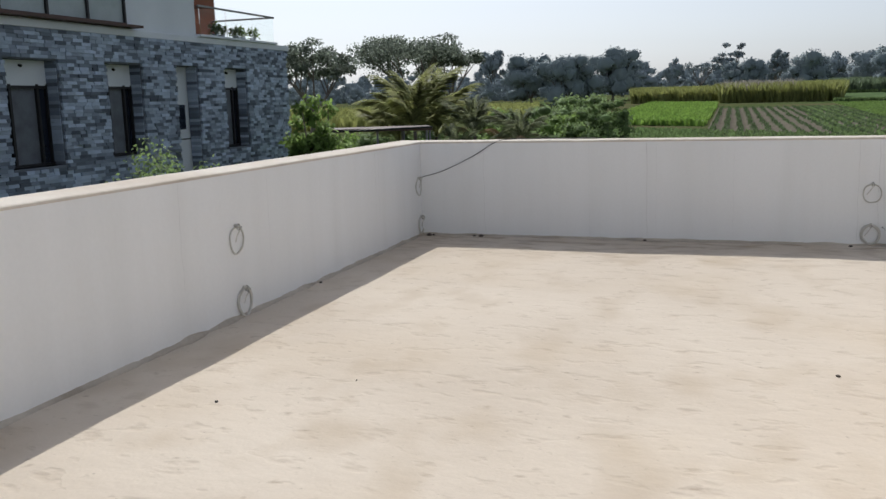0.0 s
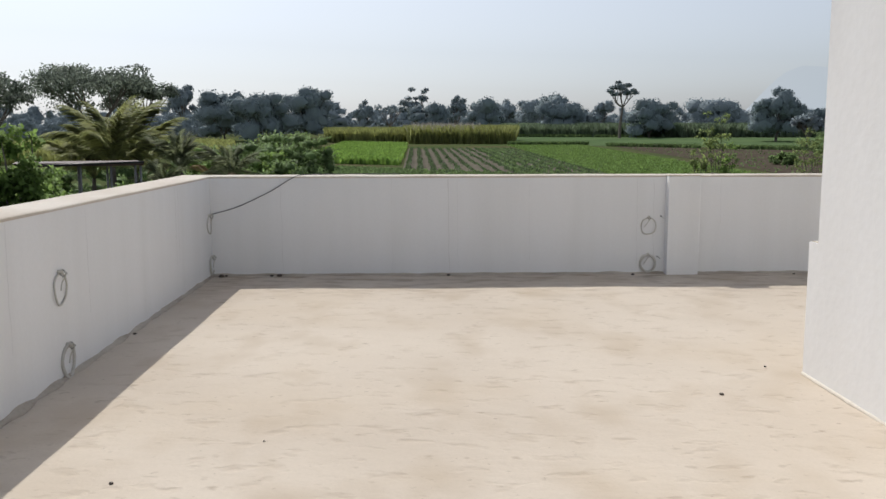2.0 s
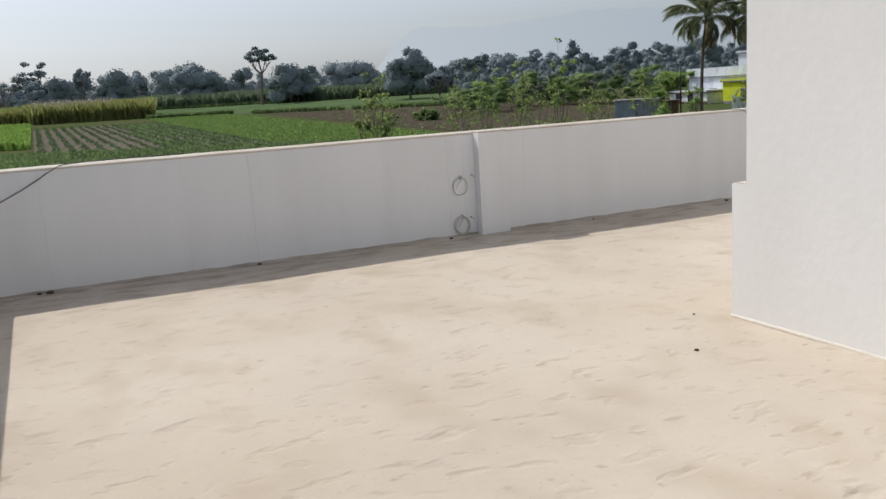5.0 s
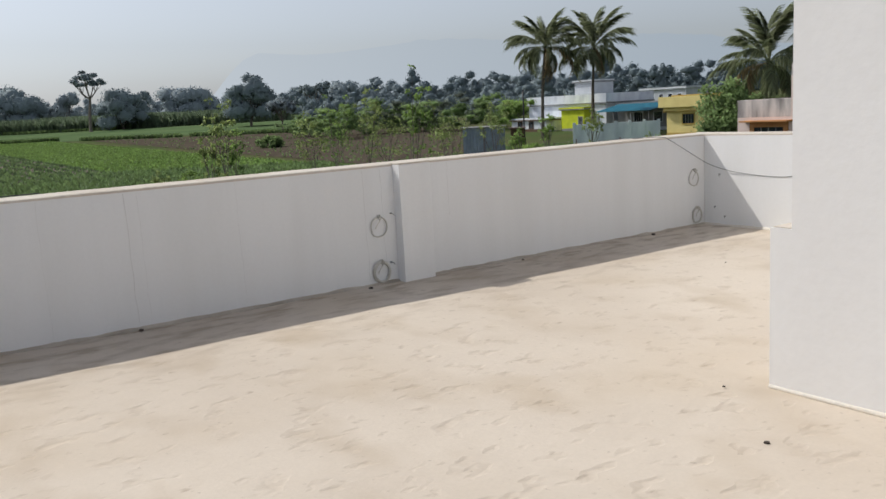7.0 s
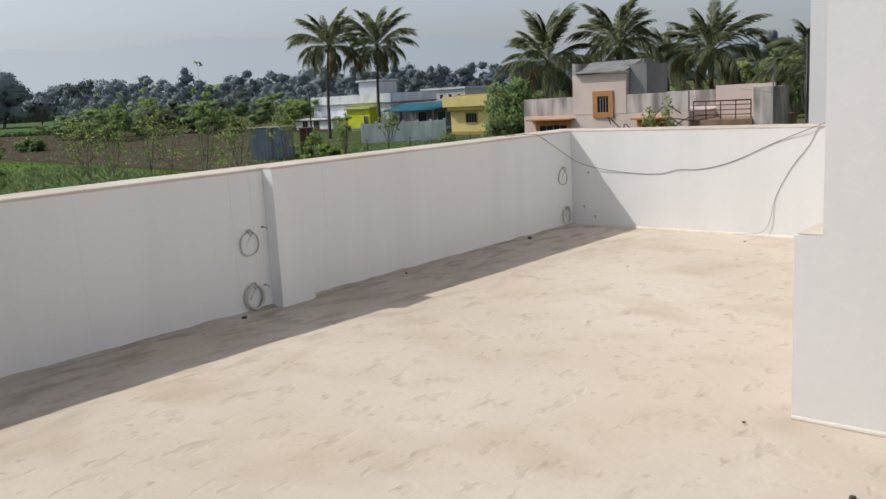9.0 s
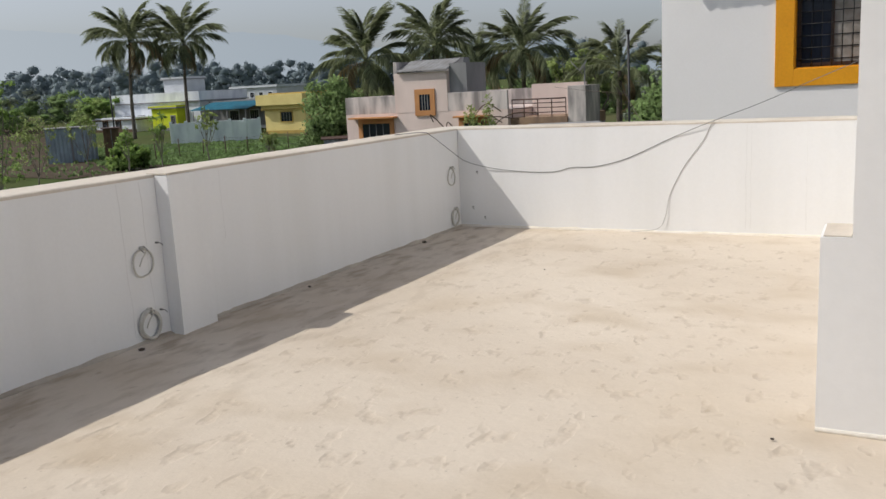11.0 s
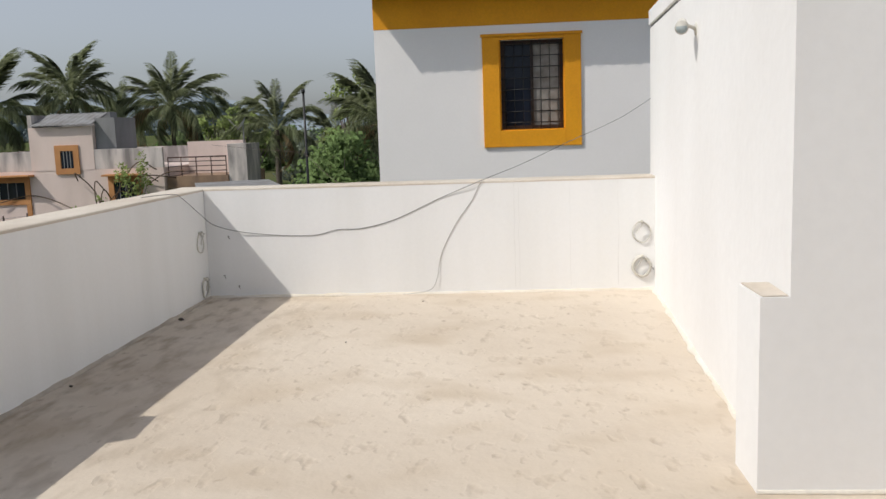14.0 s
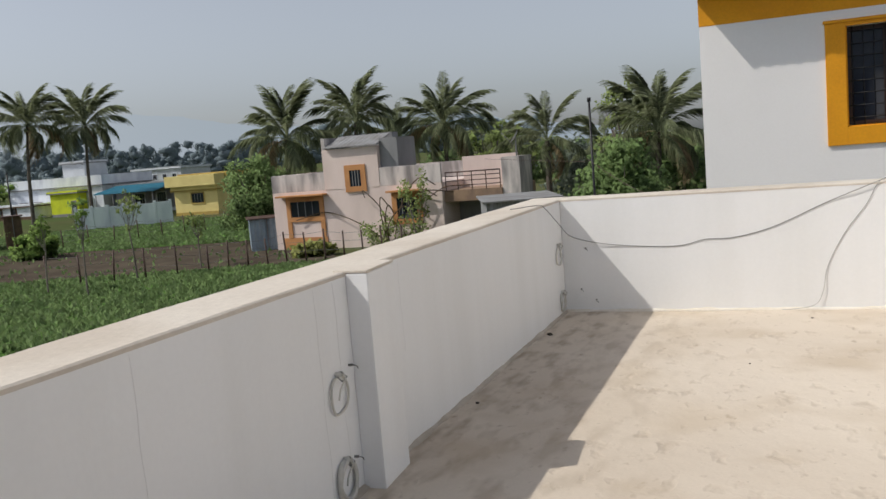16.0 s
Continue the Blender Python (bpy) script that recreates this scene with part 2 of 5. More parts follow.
L_PALMDRY = leaf("dry_palm_leaflets", (0.38, 0.29, 0.16), (0.3, 0.23, 0.13))
# haze is painted into these far leaf colours: paler and bluer
L_FAR = leaf("haze_tinted_far_leaves", (0.32, 0.375, 0.40), (0.285, 0.335, 0.355), isl=0.05, thin=0.15, soft=0.2, scale=0.04)
L_FARDARK = leaf("haze_tinted_dark_leaves", (0.255, 0.31, 0.325), (0.215, 0.265, 0.28), isl=0.08, thin=0.15, soft=0.2, scale=0.06)
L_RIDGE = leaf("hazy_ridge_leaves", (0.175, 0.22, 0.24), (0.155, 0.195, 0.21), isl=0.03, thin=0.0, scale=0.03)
L_ROW = leaf("row_crop_leaves", (0.14, 0.20, 0.09), (0.11, 0.165, 0.075))
L_BAMBOO = leaf("feathery_young_leaves", (0.31, 0.385, 0.135), (0.25, 0.32, 0.11))
L_OLIVE = leaf("olive_palm_leaflets", (0.40, 0.42, 0.17), (0.33, 0.35, 0.14))
L_PLUME = leaf("pale_cane_plumes", (0.55, 0.50, 0.42), (0.45, 0.42, 0.36))
M_BARK = mat("grey_bark", (0.22, 0.19, 0.165), (0.15, 0.125, 0.11), rough=0.95, scale=3, streak=(1, 1, 0.3))
M_PALMBARK = mat("palm_bark", (0.15, 0.13, 0.11), (0.10, 0.085, 0.07), rough=0.95, scale=3)


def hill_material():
    m = bpy.data.materials.new("glowing_haze_colour")
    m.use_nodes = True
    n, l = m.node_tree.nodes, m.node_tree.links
    # the hills emit their haze colour, palest where x is low
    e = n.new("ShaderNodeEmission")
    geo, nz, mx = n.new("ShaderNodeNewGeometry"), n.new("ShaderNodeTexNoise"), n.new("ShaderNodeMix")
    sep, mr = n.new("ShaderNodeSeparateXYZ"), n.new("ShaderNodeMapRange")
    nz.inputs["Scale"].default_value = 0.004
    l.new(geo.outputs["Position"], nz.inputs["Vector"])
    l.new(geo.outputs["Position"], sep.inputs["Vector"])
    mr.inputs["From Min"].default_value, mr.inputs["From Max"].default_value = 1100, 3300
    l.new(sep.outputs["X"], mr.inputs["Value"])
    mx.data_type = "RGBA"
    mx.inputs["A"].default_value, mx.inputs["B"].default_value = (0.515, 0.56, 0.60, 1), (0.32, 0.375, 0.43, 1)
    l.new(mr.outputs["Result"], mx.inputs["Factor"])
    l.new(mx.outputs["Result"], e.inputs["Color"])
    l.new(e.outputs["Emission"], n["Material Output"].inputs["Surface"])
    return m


M_HILL = hill_material()


# ---------------------------------------------------------------- building helpers
def part(name, bm, material, parent=None, label="", m=None):
    me = bpy.data.meshes.new(name)
    bm.to_mesh(me)
    bm.free()
    me.materials.append(material)
    ob = new(name, me)
    if parent:
        ob.parent = parent
    if m:
        ob.matrix_basis = m
    if label:
        ob["label"] = label
    return ob


def share(name, me, parent, m):
    ob = new(name, me)
    ob.parent = parent
    ob.matrix_basis = m
    return ob


def thing(name, label, category, x=0, y=0, z=0, rz=0, group="", kind=""):
    e = new(name)
    e.empty_display_size = 0.2
    e.matrix_basis = pose(x, y, z, 0, 0, rz)
    return tagged(e, label, category, group, kind)


def add_box(bm, x0, x1, y0, y1, z0, z1, bevel=0.0):
    vs = [bm.verts.new((x, y, z)) for x in (x0, x1) for y in (y0, y1) for z in (z0, z1)]
    fs = [bm.faces.new([vs[i] for i in f]) for f in ((0, 1, 3, 2), (4, 6, 7, 5), (0, 4, 5, 1), (2, 3, 7, 6), (0, 2, 6, 4), (1, 5, 7, 3))]
    if bevel:
        es = {e for f in fs for e in f.edges}
        bmesh.ops.bevel(bm, geom=list(es), offset=bevel, segments=2, affect="EDGES", profile=0.6)
    return bm


def box(x0, x1, y0, y1, z0, z1, bevel=0.0):
    bm = bmesh.new()
    add_box(bm, min(x0, x1), max(x0, x1), min(y0, y1), max(y0, y1), min(z0, z1), max(z0, z1), bevel)
    bmesh.ops.recalc_face_normals(bm, faces=bm.faces)
    return bm


def prism(points, z0, z1, bevel=0.0):
    bm = bmesh.new()
    lo = [bm.verts.new((x, y, z0)) for x, y in points]
    hi = [bm.verts.new((x, y, z1)) for x, y in points]
    n = len(points)
    bm.faces.new(lo[::-1])
    bm.faces.new(hi)
    for i in range(n):
        bm.faces.new((lo[i], lo[(i + 1) % n], hi[(i + 1) % n], hi[i]))
    bmesh.ops.recalc_face_normals(bm, faces=bm.faces)
    if bevel:
        bmesh.ops.bevel(bm, geom=list(bm.edges), offset=bevel, segments=2, affect="EDGES", profile=0.6)
    return bm


def add_tube(bm, pts, radii, sides=8, closed=False, caps=True):
    """A tube along points, each ring square to the path."""
    pts = [Vector(p) for p in pts]
    n = len(pts)
    if not isinstance(radii, (list, tuple)):
        radii = [radii] * n
    rings, up = [], Vector((0.123, 0.31, 0.95)).normalized()
    for i, p in enumerate(pts):
        a = pts[(i - 1) % n] if closed or i else p
        b = pts[(i + 1) % n] if closed or i < n - 1 else p
        d = (b - a).normalized()
        if abs(d.dot(up)) > 0.97:
            up = Vector((1, 0.2, 0)).normalized()
        s = d.cross(up).normalized()
        u = s.cross(d)
        rings.append([bm.verts.new(p + (s * math.cos(k) + u * math.sin(k)) * radii[i]) for k in [2 * math.pi * j / sides for j in range(sides)]])
    for i in range(n if closed else n - 1):
        a, b = rings[i], rings[(i + 1) % n]
        for j in range(sides):
            bm.faces.new((a[j], a[(j + 1) % sides], b[(j + 1) % sides], b[j]))
    if caps and not closed:
        bm.faces.new(rings[0][::-1])
        bm.faces.new(rings[-1])
    return bm


def tube(pts, radii, sides=8, closed=False):
    bm = add_tube(bmesh.new(), pts, radii, sides, closed)
    for f in bm.faces:
        f.smooth = True
    return bm


def spline(pts, steps=6):
    """Catmull-Rom through the points."""
    p = [Vector(a) for a in pts]
    p = [p[0] * 2 - p[1]] + p + [p[-1] * 2 - p[-2]]
    out = []
    for i in range(1, len(p) - 2):
        for k in range(steps):
            t = k / steps
            a, b, c, d = p[i - 1], p[i], p[i + 1], p[i + 2]
            out.append(0.5 * (2 * b + (c - a) * t + (2 * a - 5 * b + 4 * c - d) * t * t + (3 * b - a - 3 * c + d) * t ** 3))
    return out + [p[-2]]


def quads(name, verts, faces, material, parent=None, label="", normals=None):
    me = bpy.data.meshes.new(name)
    me.from_pydata(verts, [], faces)
    me.materials.append(material)
    if normals is not None:
        me.polygons.foreach_set("use_smooth", np.ones(len(faces), dtype=bool))
        me.normals_split_custom_set_from_vertices(normals)
    me.update()
    ob = new(name, me)
    if parent:
        ob.parent = parent
    if label:
        ob["label"] = label
    return ob


CORE = bmesh.new()
bmesh.ops.create_icosphere(CORE, subdivisions=2, radius=1.0)
CORE_V = np.array([v.co for v in CORE.verts])
CORE_F = [[v.index for v in f.verts] for f in CORE.faces]
CORE.free()


def unit(a):
    return a / np.maximum(np.linalg.norm(a, axis=1)[:, None], 1e-6)


def leaf_cloud(rng, centres, size, droop=0.0, aspect=0.5, core=0.0, shell=False, heart=None):
    """Small pointed leaves in clumps, turned outwards. centres: rows of x, y, z, rx, rz, count. heart: middle of the crown.
    Returns vertices, faces and soft normals."""
    V, N = [], []
    for cx, cy, cz, rx, rz, count in centres:
        d = unit(rng.normal(size=(count, 3)))
        reach = 0.62 + 0.50 * rng.random((count, 1)) if shell else rng.random((count, 1)) ** 0.45
        p = d * reach * (rx, rx, rz) + (cx, cy, cz)
        out = d if heart is None else unit(0.55 * d + 0.45 * unit(p - np.array(heart)))
        if shell:
            out = unit(out * (1, 1, 0.4))
        n = unit(out + (0.55 if shell else 0.9) * rng.normal(size=(count, 3)))
        a = rng.normal(size=(count, 3))
        a[:, 2] -= droop
        a = unit(a - n * (a * n).sum(axis=1)[:, None])
        b = np.cross(n, a)
        s = size * (0.6 + 0.8 * rng.random((count, 1)))
        V.append(np.stack([p, p + a * s * 0.45 - b * s * aspect * 0.5, p + a * s, p + a * s * 0.45 + b * s * aspect * 0.5], axis=1)[:, ::-1].reshape(-1, 3))
        N.append(np.repeat(out, 4, axis=0))
    V, N = np.concatenate(V), np.concatenate(N)
    F = np.arange(len(V)).reshape(-1, 4)[:, ::-1].tolist()
    V, N = V.tolist(), N.tolist()
    if core:        # a ragged dense heart in each clump, where the leaves close up
        for cx, cy, cz, rx, rz, count in centres:
            k = len(V)
            bump = 1 + 0.14 * rng.normal(size=(len(CORE_V), 1))
            P = CORE_V * bump * (rx * core, rx * core, rz * core) + (cx, cy, cz)
            V += P.tolist()
            out = CORE_V if heart is None else unit(0.55 * CORE_V + 0.45 * unit(P - np.array(heart)))
            N += unit(out * (1, 1, 0.4 if shell else 1)).tolist()
            F += [[i + k for i in f] for f in CORE_F]
    return V, F, N


def ground_z(x, y):
    d = math.hypot(x - 1, y + 5)
    return -3.4 + 0.015 * min(max(d - 60, 0), 150) + 0.020 * min(max(d - 210, 0), 150) + 0.004 * max(d - 360, 0)


def spot(az, d, ox=1.0, oy=-5.0):
    a = radians(az)
    x, y = ox + d * math.sin(a), oy + d * math.cos(a)
    return x, y, ground_z(x, y)


# ---------------------------------------------------------------- the terrace
W, TH = 8.66, 0.34          # width between the side parapets, parapet thickness
HX, HY = 4.375, -3.86       # corner of the stair house
BACK = -12.5


def add_grid_floor():
    bm = bmesh.new()
    nx, ny = 72, 100
    vs = {}
    for i in range(nx + 1):
        for j in range(ny + 1):
            x, y = W * i / nx, BACK * j / ny
            z = 0.010 * noise.noise((x * 0.8, y * 0.8, 1.3)) + 0.004 * noise.noise((x * 3.1, y * 3.1, 4.0)) - 0.006
            vs[i, j] = bm.verts.new((x, y, z))
    for i in range(nx):
        for j in range(ny):
            f = bm.faces.new((vs[i, j], vs[i, j + 1], vs[i + 1, j + 1], vs[i + 1, j]))
            f.smooth = True
    return bm


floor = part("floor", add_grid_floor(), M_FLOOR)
tagged(floor, "cream trowelled mortar terrace floor with dusty smears", "floor", kind="structure")
slab = part("roof_slab", box(-TH, W + TH, BACK - TH, TH, -0.25, -0.03), M_FILLET)
tagged(slab, "concrete roof slab under the terrace floor", "slab", kind="structure")
body = part("wall_storey_below", box(-TH + 0.02, W + TH - 0.02, BACK - TH, TH - 0.02, -3.6, -0.25), M_WHITE)
tagged(body, "white painted walls of the storey below", "wall", kind="structure")


def parapet(name, points, label):
    """A plastered parapet with a bare cement top, slightly proud of the paint."""
    w = part(name, prism(points, -0.03, 0.985, 0.006), M_WHITE)
    tagged(w, label, "parapet", kind="structure")
    cx, cy = sum(p[0] for p in points) / 4, sum(p[1] for p in points) / 4
    bm = bmesh.new()
    # top skin with a wavering edge
    (x0, y0), (x1, y1) = (min(p[0] for p in points), min(p[1] for p in points)), (max(p[0] for p in points), max(p[1] for p in points))
    along = x1 - x0 > y1 - y0
    n = 60
    rows = []
    for i in range(n + 1):
        t = i / n
        j = 0.002 * noise.noise((t * 40, cx, cy))
        h = 1.0 + 0.003 * noise.noise((t * 25, cy, cx))
        if along:
            x = x0 + (x1 - x0) * t
            rows.append([bm.verts.new((x, y, z)) for y, z in ((y0 - 0.001 + j, 0.98), (y0 - 0.001 + j, h - 0.006), (y0 + 0.008, h), (y1 - 0.008, h), (y1 + 0.001, h - 0.006), (y1 + 0.001, 0.98))])
        else:
            y = y0 + (y1 - y0) * t
            rows.append([bm.verts.new((x, y, z)) for x, z in ((x0 - 0.001 + j, 0.98), (x0 - 0.001 + j, h - 0.006), (x0 + 0.008, h), (x1 - 0.008, h), (x1 + 0.001, h - 0.006), (x1 + 0.001, 0.98))])
    for a, b in zip(rows, rows[1:]):
        for k in range(6):
            bm.faces.new((a[k], a[(k + 1) % 6], b[(k + 1) % 6], b[k]))
    bm.faces.new(rows[0])
    bm.faces.new(rows[-1])
    bmesh.ops.recalc_face_normals(bm, faces=bm.faces)
    part("cap", bm, M_CAP, w, "bare cream cement coping")
    return w


wall_front = parapet("wall_front", [(-TH, 0), (W + TH, 0), (W + TH, TH), (-TH, TH)], "long white plastered parapet with bare cement coping")
wall_left = parapet("wall_left", [(-TH, BACK), (0, BACK), (0, -0.001), (-TH, -0.001)], "white plastered side parapet with bare cement coping")
wall_right = parapet("wall_right", [(W, -4.04), (W + TH, -4.04), (W + TH, -0.001), (W, -0.001)], "sunlit white end parapet with bare cement coping")
wall_back = parapet("wall_back", [(0, BACK - TH), (HX, BACK - TH), (HX, BACK), (0, BACK)], "white plastered rear parapet")

wall_left.rotation_euler.z = radians(0.45)      # the side parapet runs slightly askew

pil = part("pilaster", prism([(4.59, -0.11), (4.92, -0.085), (4.92, 0.0), (4.59, 0.0)], -0.02, 0.992, 0.006), M_WHITE, wall_front, "white plastered pier")
part("pier_top", prism([(4.588, -0.112), (4.922, -0.087), (4.922, 0.06), (4.588, 0.06)], 0.993, 1.006, 0.003), M_CAP, wall_front, "thin cement top of the pier")

# stair house: white block with a banded roof edge and a low stub beside its corner
house = thing("stair_house", "white rough-plastered stair house with a banded roof edge", "stair house", kind="structure")
house.name = "wall_stair_house"
LOW = [(HX, BACK - TH), (W + TH, BACK - TH), (W + TH, -4.05), (HX + 0.31, HY - 0.013), (HX + 0.31, -3.74), (HX, -3.747)]
part("wall", prism(LOW, -0.02, 0.784), M_ROUGHWHITE, house, "lower wall with a plaster stub at its corner")
part("wall", prism([(HX, BACK - TH), (W + TH, BACK - TH), (W + TH, -4.05), (HX, HY)], 0.784, 2.285), M_ROUGHWHITE, house)
# the recess is coloured grey to draw the step's thin shadow line
part("roof_slab", prism([(HX + 0.01, BACK - TH), (W + TH - 0.01, BACK - TH), (W + TH - 0.01, -4.058), (HX + 0.01, HY - 0.008)], 2.286, 2.31), M_GREYCEM, house, "recessed joint under the roof edge, grey for its shadow line")
part("roof_edge", prism([(HX - 0.012, BACK - TH), (W + TH + 0.012, BACK - TH), (W + TH + 0.012, -4.038), (HX - 0.012, HY + 0.012)], 2.311, 2.44, 0.008), M_ROUGHWHITE, house, "white plastered roof edge band")
part("stub_top", prism([(HX + 0.012, HY + 0.004), (HX + 0.012, -3.757), (HX + 0.30, -3.75), (HX + 0.30, HY - 0.004)], 0.786, 0.79), M_CAP, house, "bare cement top")


def fillet(name, a, b, normal, w, h, material, seed, parent):
    """Rough mortar bead along the foot of a wall."""
    bm = bmesh.new()
    a, b, nrm = Vector((*a, 0)), Vector((*b, 0)), Vector((*normal, 0))
    n = max(int((b - a).length / 0.05), 2)
    rows = []
    for i in range(n + 1):
        p = a.lerp(b, i / n)
        k = 0.75 + 0.7 * noise.noise((i * 0.23, seed, 0)) + 0.3 * noise.noise((i * 0.9, seed, 5))
        k = max(k, 0.25)
        prof = ((0.0, h * k), (w * 0.35 * k, h * 0.6 * k), (w * k, 0.004), (w * k, -0.02), (0, -0.02))
        rows.append([bm.verts.new(p + nrm * o + Vector((0, 0, z))) for o, z in prof])
    for r, s in zip(rows, rows[1:]):
        for j in range(4):
            bm.faces.new((r[j], r[j + 1], s[j + 1], s[j])).smooth = True
    bmesh.ops.recalc_face_normals(bm, faces=bm.faces)
    return part(name, bm, material, parent, "rough mortar bead along the wall foot")


fillet("mortar_fillet", (0, -0.0), (4.59, 0), (0, -1), 0.03, 0.018, M_FILLET, 1.0, wall_front)
fillet("mortar_fillet", (4.92, 0), (W, 0), (0, -1), 0.03, 0.018, M_FILLET, 2.0, wall_front)
fillet("mortar_fillet", (0, BACK), (0, 0), (1, 0), 0.035, 0.025, M_FILLET, 3.0, wall_left)
fillet("mortar_fillet", (W, 0), (W, -4.03), (-1, 0), 0.03, 0.02, M_STAINFIL, 4.0, wall_right)
fillet("mortar_fillet", (W, -4.035), (HX + 0.31, HY - 0.02), (0.042, 1), 0.035, 0.018, M_STAINFIL, 5.0, house)
fillet("mortar_fillet", (HX, -3.747), (HX, BACK), (-1, 0), 0.010, 0.008, M_STAINFIL, 6.0, house)


def crack(wall, p0, p1, normal, width, seed):
    """A hairline plaster joint, a wandering ribbon just proud of the paint."""
    bm = bmesh.new()
    p0, p1, nrm = Vector(p0), Vector(p1), Vector(normal)
    side = nrm.cross((p1 - p0).normalized())
    rows = []
    for i in range(25):
        t = i / 24
        p = p0.lerp(p1, t) + side * 0.012 * noise.noise((t * 5, seed, 0))
        w = width * (0.7 + 0.6 * noise.noise((t * 9, seed, 3)))
        w *= 0.6
        rows.append([bm.verts.new(p + side * o + nrm * d) for o, d in ((-w, 0.0006), (0, 0.0012), (w, 0.0006))])
    for a, b in zip(rows, rows[1:]):
        for j in range(2):
            bm.faces.new((a[j], a[j + 1], b[j + 1], b[j]))
    part("crack", bm, M_CRACK, wall, "hairline crack in the plaster")


for x, w in ((0.70, 0.003), (1.81, 0.002), (2.38, 0.006), (2.47, 0.002), (4.30, 0.003), (4.47, 0.003), (5.15, 0.003), (3.2, 0.0015)):
    crack(wall_front, (x, 0, 0.97), (x + 0.01, 0, 0.04 if x != 5.15 else 0.5), (0, -1, 0), w, x)
for y, w in ((-1.2, 0.003), (-1.28, 0.002), (-4.37, 0.002), (-3.3, 0.0015)):
    crack(wall_left, (0, y, 0.97), (0, y, 0.3), (1, 0, 0), w, y)
for y, w in ((-2.81, 0.003), (-2.85, 0.002), (-3.72, 0.003), (-3.3, 0.0015)):
    crack(wall_right, (W, y, 0.97), (W, y, 0.05), (-1, 0, 0), w, y)


def coil(x, y, z, normal, seed, tilt=0.0, loops=4, dark=False, r0=0.08, thick=0.008):
    """A hank of white wire hung on a conduit stub in the wall."""
    rng = np.random.default_rng(seed)
    nx, ny = normal
    e = thing("wire_coil", "coiled white wire hanging from a conduit stub in the wall", "wire coil", x, y, z, group="wire coils on the parapets")
    e.rotation_euler = (0, 0, math.atan2(ny, nx))
    bm = bmesh.new()
    for k in range(loops):
        ph, r = rng.random() * 6, r0 * (0.95 + 0.1 * rng.random())
        lean = 0.010 + 0.009 * k
        pts = [(lean + 0.004 * math.sin(a * 2 + ph), r * math.sin(a) * (0.97 + tilt), -1.15 * r0 + r * 1.08 * math.cos(a) + 0.004 * math.sin(3 * a + ph)) for a in [2 * math.pi * i / 26 for i in range(26)]]
        add_tube(bm, pts, thick, 6, closed=True)
    pts = spline([(0.0, 0.0, 0.0), (0.03, 0.005, 0.012), (0.045, 0.0, -0.02), (0.03, -0.02, -0.06), (0.035, -0.05, -0.10)])
    add_tube(bm, pts, 0.004, 5)
    for f in bm.faces:
        f.smooth = True
    part("wire", bm, M_PVC, e)
    part("conduit", tube([(-0.01, 0, 0), (0.03, 0, 0)], 0.012, 10), M_DARKWIRE if dark else M_PVC, e, "cut conduit end")
    part("tie", tube([(0.03, 0.0, 0.012), (0.05, 0.01, -0.01), (0.03, 0.0, -0.03), (0.015, -0.008, -0.01)], 0.003, 5, closed=True), M_GREYWIRE, e, "thin grey wire tie")
    return e


for i, (x, y, z, nrm) in enumerate(((0.029, -3.76, 0.632, (1, 0)), (0.029, -3.70, 0.195, (1, 0)), (0, -0.11, 0.62, (1, 0)), (0, -0.06, 0.20, (1, 0)),
                                    (4.42, 0, 0.575, (0, -1)), (4.42, 0, 0.195, (0, -1)), (8.47, 0, 0.62, (0, -1)), (8.52, 0, 0.20, (0, -1)),
                                    (W, -3.92, 0.605, (-1, 0)), (W, -3.92, 0.30, (-1, 0)))):
    coil(x, y, z, nrm, 10 + i, loops=2 if i in (5, 9) else 1, r0=0.088 if i < 2 else 0.08, thick=0.010 if i % 2 else 0.006)


def cable(name, pts, r, material, label, category="cable", steps=8):
    ob = part(name, tube(spline(pts, steps), r, 6), material)
    return tagged(ob, label, category)


cable("hanging_cable", [(7.7, 0.16, 1.008), (7.95, 0.0, 1.008), (8.08, -0.03, 0.96), (8.40, -0.06, 0.79), (8.62, -0.10, 0.67), (8.645, -0.35, 0.60), (8.657, -0.70, 0.56), (8.657, -1.02, 0.555), (8.657, -1.22, 0.60), (8.657, -1.44, 0.605),
                        (8.657, -1.75, 0.68), (8.657, -2.16, 0.86), (8.65, -2.53, 1.006), (8.75, -2.9, 1.14), (8.88, -3.3, 1.31), (8.90, -3.75, 1.50), (8.95, -4.045, 1.67)],
      0.0032, M_GREYWIRE, "grey cable sagging along the end parapet to the stair house")
cable("dropped_cable", [(8.65, -2.54, 1.008), (8.657, -2.50, 0.95), (8.657, -2.44, 0.83), (8.657, -2.28, 0.61), (8.657, -2.15, 0.35), (8.645, -2.11, 0.15), (8.64, -2.05, 0.04), (8.60, -1.90, 0.014), (8.58, -1.8, 0.012)],
      0.0028, M_PALEWIRE, "grey cable end dropping down the parapet to the floor")
cable("corner_cable", [(0.0, -0.02, 0.62), (0.06, -0.015, 0.635), (0.28, -0.012, 0.70), (0.60, -0.012, 0.85), (0.82, -0.015, 0.98), (0.95, 0.08, 1.012), (1.4, 0.22, 1.012), (1.9, 0.28, 1.01)],
      0.004, M_DARKWIRE, "dark cable rising over the parapet from a corner conduit")


